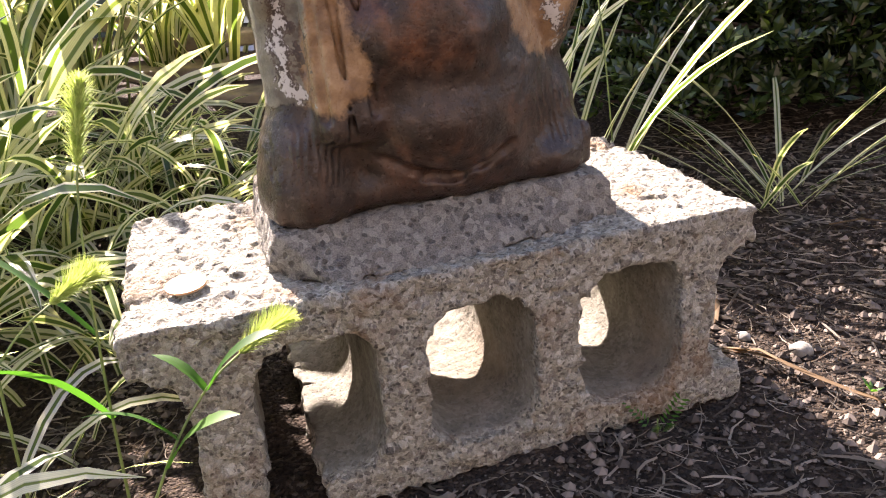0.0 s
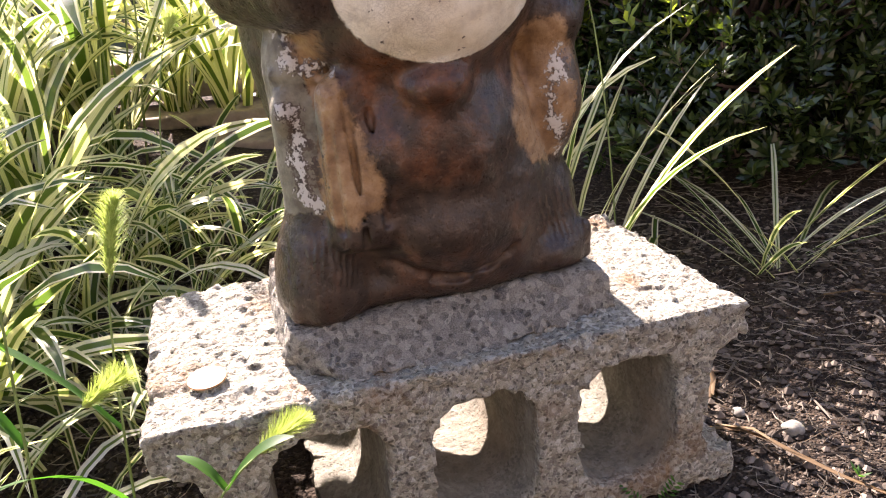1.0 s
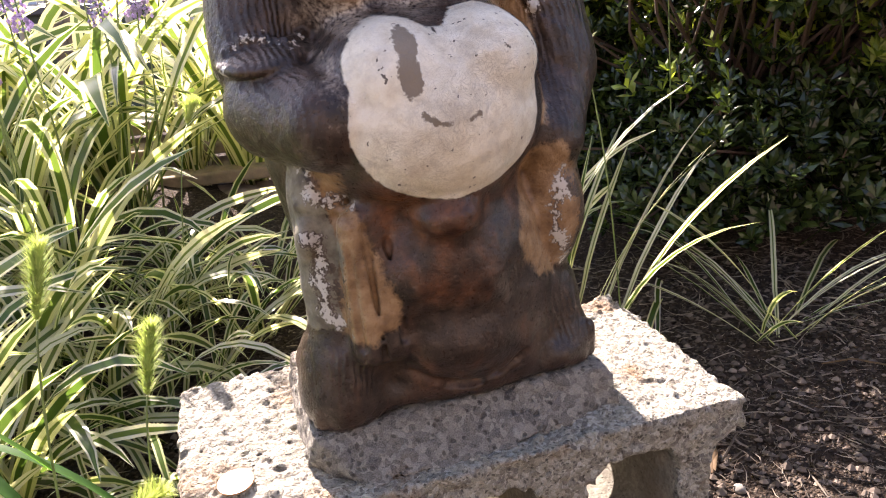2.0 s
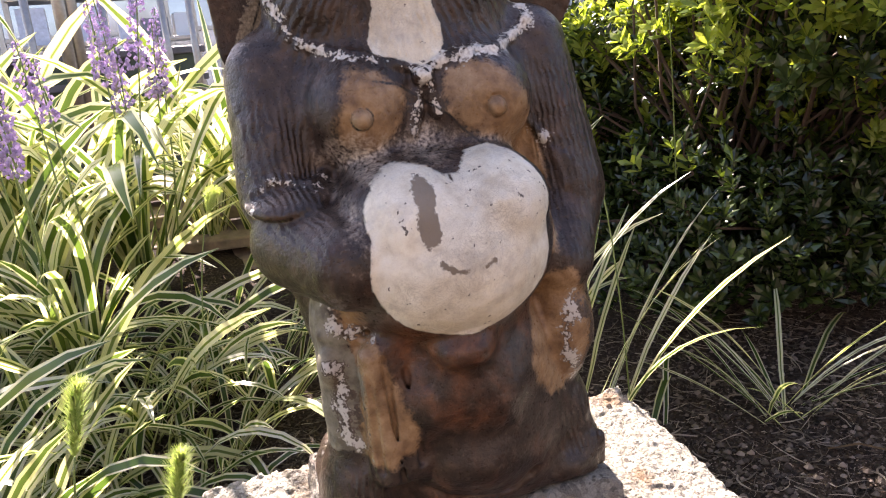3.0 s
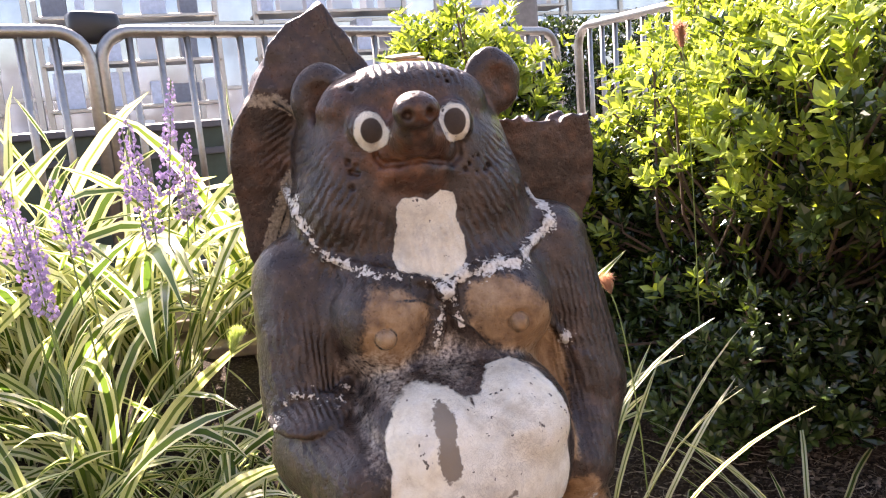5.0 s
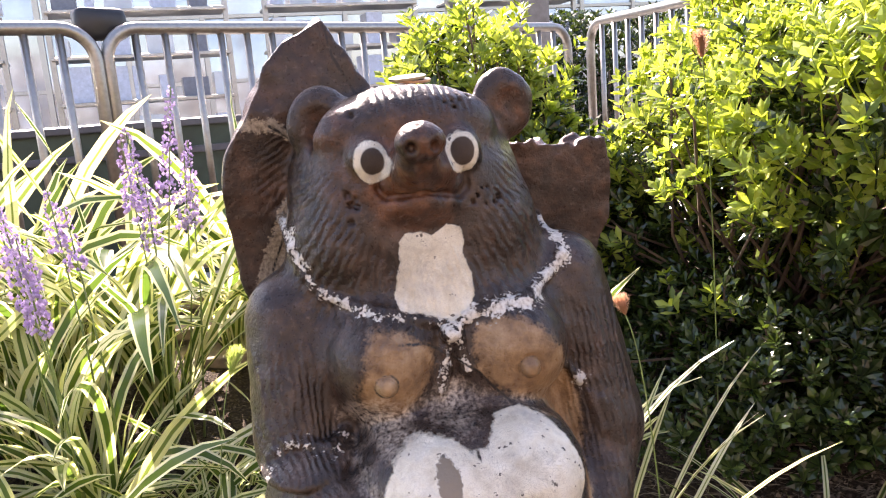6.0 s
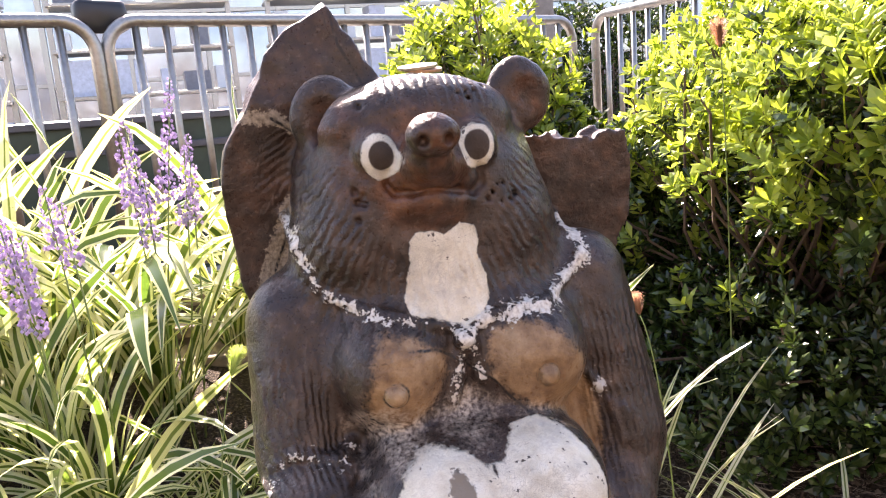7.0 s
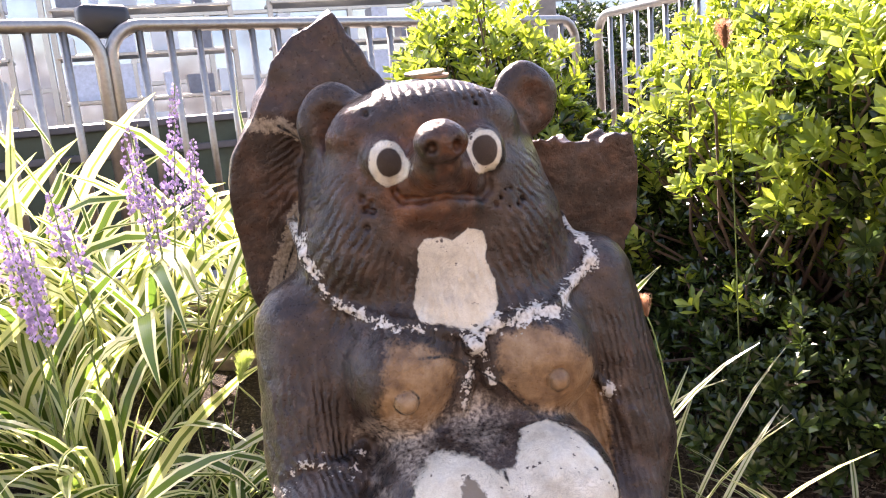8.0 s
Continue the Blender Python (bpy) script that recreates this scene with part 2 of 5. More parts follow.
def glazed():
    m, nt, b = material("glazed_clay", 0.5, 0, 0.36)
    v = coords(nt)
    big, mid, fine = noise_tex(nt, v, 22, 5), noise_tex(nt, v, 90, 5), noise_tex(nt, v, 420, 4)
    c = ramp(nt, mid, [(0.25, (0.014, 0.0095, 0.0072)), (0.5, (0.036, 0.0245, 0.0185)), (0.75, (0.084, 0.056, 0.041))])
    streak = noise_tex(nt, coords(nt, (1, 1, 0.22)), 130, 5, 0.7)
    c = mix(nt, ramp(nt, streak, [(0.54, (0, 0, 0)), (0.72, (0.5, 0.5, 0.5))]), c, (0.085, 0.040, 0.024))
    rust = calc(nt, "MULTIPLY", attr(nt, "rust"), ramp(nt, big, [(0.43, (0, 0, 0)), (0.62, (1, 1, 1))]), clamp=True)
    c = mix(nt, rust, c, ramp(nt, mid, [(0.3, (0.045, 0.019, 0.011)), (0.52, (0.125, 0.046, 0.020)), (0.75, (0.27, 0.105, 0.042))]))
    speck = ramp(nt, noise_tex(nt, v, 260, 3), [(0.60, (0, 0, 0)), (0.72, (1, 1, 1))])
    c = mix(nt, calc(nt, "MULTIPLY", speck, 0.55), c, (0.135, 0.10, 0.08))
    c = mix(nt, ramp(nt, noise_tex(nt, v, 55, 6, 0.7), [(0.56, (0, 0, 0)), (0.70, (0.7, 0.7, 0.7))]), c, (0.012, 0.0095, 0.009))
    wob = calc(nt, "ADD", calc(nt, "MULTIPLY_ADD", fine, 0.006, -0.003), calc(nt, "MULTIPLY_ADD", mid, 0.008, -0.004))

    def layer(c, name, colour, soft=0.0006, wobble=0.6):
        d = calc(nt, "ADD", attr(nt, name), calc(nt, "MULTIPLY", wob, wobble))
        k = sharp(nt, d, soft)
        return mix(nt, k, c, colour), k

    c, ktan = layer(c, "tan", ramp(nt, mid, [(0.25, (0.10, 0.052, 0.026)), (0.5, (0.25, 0.15, 0.075)), (0.8, (0.42, 0.29, 0.17))]), 0.002, 1.3)
    c, kgrey = layer(c, "grey", ramp(nt, mid, [(0.35, (0.10, 0.085, 0.06)), (0.6, (0.21, 0.19, 0.14))]), 0.0008, 1.0)
    c, kmark = layer(c, "mark", ramp(nt, fine, [(0.3, (0.028, 0.019, 0.014)), (0.7, (0.10, 0.07, 0.05))]), 0.0006, 2.6)
    c, kflake = layer(c, "flake", (0.46, 0.44, 0.40), 0.0010, 3.6)
    c, kmor = layer(c, "mortar", ramp(nt, fine, [(0.3, (0.12, 0.09, 0.06)), (0.7, (0.40, 0.33, 0.24))]), 0.0008, 1.6)
    crack_groove = node(nt, "TexVoronoi", Scale=640)
    crack_groove.feature = "DISTANCE_TO_EDGE"
    warp = mix(nt, 0.03, v, noise_out(nt, v, 60))
    nt.links.new(warp, crack_groove.inputs["Vector"])
    lines = calc(nt, "MULTIPLY", ramp(nt, crack_groove.outputs["Distance"], [(0.0, (1, 1, 1)), (0.09, (0, 0, 0))]), ramp(nt, big, [(0.35, (0.08, 0.08, 0.08)), (0.65, (0.42, 0.42, 0.42))]))
    cream = ramp(nt, mid, [(0.2, (0.56, 0.48, 0.35)), (0.5, (0.76, 0.70, 0.56)), (0.8, (0.84, 0.80, 0.69))])
    cream = mix(nt, ramp(nt, noise_tex(nt, v, 48, 5, 0.7), [(0.50, (0, 0, 0)), (0.68, (0.55, 0.55, 0.55))]), cream, (0.46, 0.43, 0.37))
    cream = mix(nt, lines, cream, (0.20, 0.15, 0.10))
    cream = mix(nt, ramp(nt, noise_tex(nt, v, 170, 3), [(0.67, (0, 0, 0)), (0.70, (1, 1, 1))]), cream, (0.12, 0.10, 0.08))
    c, kw = layer(c, "white", cream, 0.0004, 0.35)
    c, kr = layer(c, "rope", ramp(nt, fine, [(0.35, (0.40, 0.36, 0.30)), (0.6, (0.66, 0.63, 0.56))]), 0.0005, 2.4)
    c, kd = layer(c, "dust", ramp(nt, fine, [(0.38, (0.10, 0.075, 0.06)), (0.6, (0.46, 0.39, 0.31))]), 0.008, 3.0)
    c, kb = layer(c, "bare", (0.23, 0.185, 0.135), 0.0005, 0.8)
    c, kp = layer(c, "pupil", (0.060, 0.042, 0.030), 0.0004, 0.15)
    c, kc = layer(c, "crack_groove", (0.012, 0.01, 0.008), 0.0004, 0.3)
    nt.links.new(c, b.inputs["Base Color"])
    pale = calc(nt, "MAXIMUM", calc(nt, "MAXIMUM", kw, kr), calc(nt, "MAXIMUM", kgrey, kmor))
    r = calc(nt, "MULTIPLY_ADD", fine, 0.40, 0.12)
    nt.links.new(calc(nt, "ADD", r, calc(nt, "MULTIPLY", pale, 0.3), clamp=True), b.inputs["Roughness"])
    fur = attr(nt, "fur")
    wave = calc(nt, "SINE", calc(nt, "ADD", calc(nt, "MULTIPLY", attr(nt, "strand"), 6.283), calc(nt, "ADD", calc(nt, "MULTIPLY", big, 14), calc(nt, "MULTIPLY", mid, 9))))
    h = calc(nt, "ADD", calc(nt, "MULTIPLY", wave, calc(nt, "MULTIPLY", fur, calc(nt, "MULTIPLY", ramp(nt, noise_tex(nt, v, 70, 4), [(0.3, (0.1, 0.1, 0.1)), (0.7, (1, 1, 1))]), 0.34))), calc(nt, "ADD", calc(nt, "MULTIPLY", fine, 0.35), calc(nt, "MULTIPLY", mid, 0.5)))
    h = calc(nt, "ADD", h, calc(nt, "MULTIPLY", calc(nt, "MAXIMUM", kw, kr), 0.5))
    h = calc(nt, "SUBTRACT", h, calc(nt, "MULTIPLY", calc(nt, "MULTIPLY", lines, kw), 0.4))
    bump(nt, b, h, 1.0, 0.0020)
    return m


GLAZE = glazed()


def soil():
    m, nt, b = material("soil", 0.95, 0, 0.2)
    v = coords(nt)
    a, f = noise_tex(nt, v, 9, 6), noise_tex(nt, v, 190, 6, 0.7)
    crumb = node(nt, "TexVoronoi", Scale=330)
    nt.links.new(mix(nt, 0.006, v, noise_out(nt, v, 150)), crumb.inputs["Vector"])
    hue = nt.nodes.new("ShaderNodeSeparateColor")
    nt.links.new(crumb.outputs["Color"], hue.inputs["Color"])
    c = ramp(nt, f, [(0.3, (0.016, 0.011, 0.008)), (0.5, (0.052, 0.037, 0.027)), (0.7, (0.12, 0.088, 0.066)), (0.85, (0.22, 0.17, 0.13))])
    c = mix(nt, 0.55, c, ramp(nt, hue.outputs[0], [(0.0, (0.012, 0.009, 0.007)), (0.5, (0.045, 0.031, 0.022)), (0.85, (0.12, 0.085, 0.06)), (1.0, (0.30, 0.25, 0.20))]))
    c = mix(nt, calc(nt, "MULTIPLY", a, 0.35), c, (0.04, 0.028, 0.02))
    nt.links.new(c, b.inputs["Base Color"])
    bump(nt, b, calc(nt, "SUBTRACT", f, calc(nt, "MULTIPLY", crumb.outputs["Distance"], 1.2)), 1.0, 0.006)
    return m


SOIL = soil()


def leafy(name, dark, light, through, rough=0.45, stripe=False, thin=0.57):
    """A leaf that lets light through."""
    m, nt, b = material(name, rough, 0, 0.5)
    info = nt.nodes.new("ShaderNodeObjectInfo")
    geo = nt.nodes.new("ShaderNodeNewGeometry")
    rnd = calc(nt, "FRACT", calc(nt, "ADD", info.outputs["Random"], geo.outputs["Random Per Island"]))
    c = ramp(nt, rnd, [(0.0, dark), (0.5, tuple(0.65 * p + 0.35 * q for p, q in zip(dark, light))), (1.0, light)])
    if stripe:
        u = attr(nt, "across")
        edge = calc(nt, "ADD", calc(nt, "ABSOLUTE", u), calc(nt, "MULTIPLY_ADD", rnd, 0.5, -0.25))
        pale = ramp(nt, calc(nt, "FRACT", calc(nt, "MULTIPLY", rnd, 7.3)), [(0.0, (0.74, 0.74, 0.58)), (0.5, (0.62, 0.65, 0.34)), (1.0, (0.84, 0.84, 0.78))])
        c = mix(nt, ramp(nt, edge, [(0.34, (0, 0, 0)), (0.46, (1, 1, 1))]), c, pale)
        line = calc(nt, "SINE", calc(nt, "MULTIPLY", u, 30))
        c = mix(nt, calc(nt, "MULTIPLY_ADD", line, 0.08, 0.08), c, (0.03, 0.06, 0.01))
    nt.links.new(c, b.inputs["Base Color"])
    tr = nt.nodes.new("ShaderNodeBsdfTranslucent")
    nt.links.new(mix(nt, 1.0, c, through, "MULTIPLY"), tr.inputs["Color"])
    ms = nt.nodes.new("ShaderNodeMixShader")
    ms.inputs[0].default_value = thin
    nt.links.new(b.outputs[0], ms.inputs[1])
    nt.links.new(tr.outputs[0], ms.inputs[2])
    nt.links.new(ms.outputs[0], nt.nodes["Material Output"].inputs["Surface"])
    return m


LILY = leafy("striped_leaf", (0.055, 0.11, 0.022), (0.18, 0.24, 0.06), (1.18, 1.15, 0.76), 0.22, True)
# Sunlit and shaded tones of one azalea leaf; the shade is in the colour.
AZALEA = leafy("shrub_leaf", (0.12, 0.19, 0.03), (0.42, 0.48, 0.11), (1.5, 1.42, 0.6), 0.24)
AZALEA_SHADED = leafy("shaded_shrub_leaf", (0.012, 0.023, 0.007), (0.062, 0.098, 0.024), (1.4, 1.35, 0.5), 0.20, False, 0.30)
WEED = leafy("weed_leaf", (0.04, 0.12, 0.02), (0.10, 0.22, 0.04), (1.0, 1.2, 0.5), 0.5)
DRY = leafy("dry_leaf", (0.20, 0.12, 0.06), (0.42, 0.32, 0.2), (1, 0.9, 0.7), 0.7)


def plain(name, colour, rough=0.6, metallic=0.0, scale=40, vary=0.25, relief=0.3):
    m, nt, b = material(name, rough, metallic)
    v = coords(nt)
    n = noise_tex(nt, v, scale, 5)
    d = tuple(q * (1 - vary) for q in colour)
    l = tuple(min(1, q * (1 + vary)) for q in colour)
    nt.links.new(ramp(nt, n, [(0.3, d), (0.7, l)]), b.inputs["Base Color"])
    nt.links.new(calc(nt, "MULTIPLY_ADD", n, 0.25, rough - 0.12, clamp=True), b.inputs["Roughness"])
    bump(nt, b, n, relief, 0.001)
    return m


BARK = plain("twig_bark", (0.10, 0.065, 0.045), 0.85, 0, 120, 0.4)
STEEL = plain("barrier_steel", (0.34, 0.32, 0.29), 0.42, 1.0, 60, 0.15, 0.05)
COPPER = plain("bronze_coin", (0.50, 0.30, 0.19), 0.35, 1.0, 300, 0.25, 0.2)
SILVER = plain("nickel_coin", (0.36, 0.31, 0.23), 0.3, 1.0, 300, 0.2, 0.2)
WOOD = plain("weathered_wood", (0.24, 0.19, 0.15), 0.85, 0, 35, 0.45, 0.6)
PURPLE = leafy("lilac_floret", (0.42, 0.35, 0.50), (0.78, 0.70, 0.82), (1, 0.9, 1.05), 0.6)
STALK = plain("stalk", (0.14, 0.19, 0.05), 0.6, 0, 90, 0.3)
FOX = leafy("seed_head", (0.30, 0.40, 0.12), (0.60, 0.66, 0.32), (1.2, 1.2, 0.7), 0.6)
TAWNY = leafy("dry_seed_head", (0.45, 0.26, 0.16), (0.62, 0.42, 0.30), (1, 0.8, 0.7), 0.6)
STRAW = leafy("mulch", (0.035, 0.027, 0.020), (0.50, 0.45, 0.37), (1, 0.9, 0.8), 0.7)
GRIT = leafy("grit", (0.045, 0.032, 0.024), (0.50, 0.41, 0.33), (0.2, 0.2, 0.2), 0.8)
PAVING = plain("paving", (0.30, 0.29, 0.28), 0.8, 0, 12, 0.25)
PANEL = plain("pale_panel", (0.46, 0.49, 0.52), 0.5, 0, 3, 0.15, 0.05)
SLATE = plain("dark_stone", (0.07, 0.07, 0.08), 0.5, 0, 9, 0.3)
CARTON = plain("blue_carton", (0.40, 0.44, 0.53), 0.5, 0, 30, 0.2)
CARTON_2 = plain("dark_carton", (0.13, 0.14, 0.17), 0.5, 0, 30, 0.2)
CONCRETE_POST = plain("post_grey", (0.13, 0.13, 0.135), 0.7, 0, 20, 0.25)
DARK_GREEN = plain("planter_green", (0.025, 0.045, 0.03), 0.5, 0, 15, 0.3)
BLACK = plain("black_plastic", (0.012, 0.012, 0.014), 0.4, 0, 30, 0.2)
GLASS = plain("shop_glass", (0.30, 0.325, 0.355), 0.10, 0.6, 1.5, 0.3, 0.0)
PLASTER = plain("wall_plaster", (0.19, 0.155, 0.125), 0.85, 0, 6, 0.15)
PALE_STONE = plain("pebble", (0.20, 0.19, 0.165), 0.85, 0, 200, 0.4)


# ---- ground ----
def ground_height(x, y):
    near = 0.026 * x + 0.086 * y
    s = min(max((y - 0.15) / 0.7, 0), 1)
    left = min(max((0.05 - x) / 0.35, 0), 1)
    right = min(max((x - 0.25) / 0.25, 0), 1)
    rise = s * s * (3 - 2 * s) * (0.05 + 0.10 * left) + 0.03 * right * min(max((y + 0.1) / 0.3, 0), 1)
    h = max(min(near, 0.14), -0.1) + rise
    far = min(max((y - 1.45) / 0.35, 0), 1)
    out = min(max((math.hypot(x, y) - 2.2) / 2, 0), 1)
    h = h * (1 - max(far, out)) - 0.1 * max(far, out)
    lump = 0.006 * noise.noise((x * 9, y * 9, 0)) + 0.004 * noise.noise((x * 31, y * 31, 3))
    return h + lump * (1 - far)


def spread(n, low, high, mid):
    """Places from low to high, close together about mid."""
    t = np.linspace(-1, 1, n)
    return [mid + (high - mid) * q ** 5 * 0.98 + 1.15 * q * 0.9 if q > 0 else mid + (mid - low) * q ** 5 * 0.98 + 1.15 * q * 0.9 for q in t]


def build_ground():
    xs, ys = spread(230, -400, 400, 0.05), spread(230, -400, 400, 0.25)
    vs = [(x, y, ground_height(x, y)) for y in ys for x in xs]
    n = len(xs)
    fs = [(j * n + i, j * n + i + 1, (j + 1) * n + i + 1, (j + 1) * n + i) for j in range(len(ys) - 1) for i in range(n - 1)]
    ob = smooth(part("ground", (vs, [], fs), SOIL))
    return tagged(ob, "dark garden soil with mulch, sloping up behind the block", "ground", kind="structure")


build_ground()


# ---- concrete block ----
def build_block():
    c = Clay((-0.21, -0.012, -0.012), (0.21, 0.205, 0.16), 0.0021)
    s, (x, y, z) = c.window((-1, -1, -1), (1, 1, 1))

    def box2(u, w, hu, hw, r):
        a, b = np.abs(u) - hu + r, np.abs(w) - hw + r
        return np.sqrt(np.maximum(a, 0) ** 2 + np.maximum(b, 0) ** 2) + np.minimum(np.maximum(a, b), 0) - r

    d = box2(x, z - 0.073, 0.195, 0.073, 0.006)
    wall = np.full((1, 1, 1), 1.0)
    for cx in (-0.0965, 0.004, 0.107):
        taper = 0.004 * (y / 0.19)
        hole = box2(x - cx, z - 0.0715, 0.0365 - taper, 0.049 - taper, 0.026)
        d = np.maximum(d, -hole)
        wall = np.minimum(wall, hole)
    for side in (-1, 1):
        d = np.maximum(d, -box2(x - side * 0.215, z - 0.072, 0.047, 0.047, 0.022))
    d = np.maximum(d, -np.maximum(x + 0.170, z - 0.036))
    d = np.maximum(d, -np.maximum(np.abs(x + 0.120) - 0.0165 - 0.12 * (0.03 - z) + 0.004 * lattice(x, y, z, 0.012, 31), z - 0.040))
    d = np.maximum(d, np.abs(y - 0.095) - 0.095)
    moulded_shaded = np.clip((0.004 - wall) / 0.003, 0, 1) * np.clip((y - 0.004) / 0.006, 0, 1)
    rough = 0.0015 * lattice(x, y, z, 0.0065, 1) + 0.0017 * lattice(x, y, z, 0.0043, 2) + 0.0014 * lattice(x, y, z, 0.03, 3)
    edge = np.minimum(np.abs(x + 0.195), np.abs(x - 0.195))
    chip = np.maximum(lattice(x, y, z, 0.022, 4) - 0.25, 0) * 0.010 * np.exp(-edge / 0.02)
    pits = np.maximum(lattice(x, y, z, 0.0055, 21) - 0.24, 0) * 0.0048
    c.f = np.ascontiguousarray(np.broadcast_to(d + (rough + chip + pits) * (1 - 0.75 * moulded_shaded), c.n)).astype(np.float32)
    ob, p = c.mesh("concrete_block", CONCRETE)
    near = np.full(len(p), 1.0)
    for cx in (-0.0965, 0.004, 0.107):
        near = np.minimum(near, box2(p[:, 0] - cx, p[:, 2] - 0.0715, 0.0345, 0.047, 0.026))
    # Mask of the hole walls that get the smoother face and painted shade.
    paint(ob, "moulded_shaded", np.clip((0.005 - near) / 0.002, 0, 1) * np.clip((p[:, 1] - 0.004) / 0.008, 0, 1))
    ob.matrix_world = BLOCK
    return tagged(ob, "weathered grey hollow concrete block lying with three holes forward", "concrete block")


def build_pedestal():
    c = Clay((-0.13, -0.005, 0.135), (0.13, 0.20, 0.19), 0.0019)
    s, (x, y, z) = c.window((-1, -1, -1), (1, 1, 1))
    up = (z - 0.1475) / 0.026
    front = 0.014 + 0.026 * up + 0.018 * np.clip((x - 0.02) / 0.09, 0, 1) * (1 - up)
    d = np.maximum(np.maximum(front - y, y - 0.172 + 0.008 * up), np.maximum(np.abs(x - 0.001) - 0.111 + 0.006 * up, np.abs(z - 0.1585) - 0.0140))
    corner = 0.86 * (-(x + 0.1) * 0.8 - (y - 0.045) * 0.75) - 0.006
    d = np.maximum(d, corner)
    d = d + 0.0015 * lattice(x, y, z, 0.009, 5) + 0.0012 * lattice(x, y, z, 0.0045, 6) + 0.0015 * lattice(x, y, z, 0.03, 7)
    c.f = np.ascontiguousarray(np.broadcast_to(d, c.n)).astype(np.float32)
    ob, _ = c.mesh("plinth", AGGREGATE)
    ob.matrix_world = BLOCK
    return tagged(ob, "rough exposed-aggregate concrete plinth under the statue", "plinth")


build_block()
build_pedestal()


# ---- statue ----
def segments(pts):
    return list(zip(pts[:-1], pts[1:]))


def near_line(p, pts):
    """Distance from the points p to a bent line in the x, z plane."""
    best = np.full(len(p), 9.0)
    for a, b in segments(pts):
        a, b = np.array(a), np.array(b)
        t = np.clip(((p - a) @ (b - a)) / ((b - a) @ (b - a)), 0, 1)
        best = np.minimum(best, np.linalg.norm(p - a - t[:, None] * (b - a), axis=1))
    return best


ROPE = [(-0.086, 0.532), (-0.083, 0.5217), (-0.079, 0.5085), (-0.069, 0.496), (-0.0527, 0.489), (-0.0364, 0.4855), (-0.0152, 0.4785), (0.001, 0.4735)]
ROPE_2 = [(0.003, 0.474), (0.014, 0.4785), (0.0294, 0.4815), (0.048, 0.4815), (0.0635, 0.483), (0.078, 0.489), (0.0856, 0.495), (0.090, 0.509)]
TAIL = [(0.0005, 0.472), (-0.005, 0.459), (-0.007, 0.449), (-0.0115, 0.437)]
TAIL_2 = [(0.002, 0.472), (0.0041, 0.458), (0.0062, 0.4475)]
CUFF = [(-0.118, 0.398), (-0.1136, 0.4115), (-0.100, 0.419), (-0.0794, 0.4145), (-0.066, 0.4165)]


def region(p, pts):
    """How deep the points p lie inside a closed outline in the x, z plane; negative outside."""
    loop = pts + pts[:1]
    inside = np.zeros(len(p), bool)
    for (ax, az), (bx, bz) in segments(loop):
        if az != bz:
            crosses = (az > p[:, 1]) != (bz > p[:, 1])
            inside ^= crosses & (p[:, 0] < ax + (p[:, 1] - az) * (bx - ax) / (bz - az))
    d = near_line(p, loop)
    return np.where(inside, d, -d)


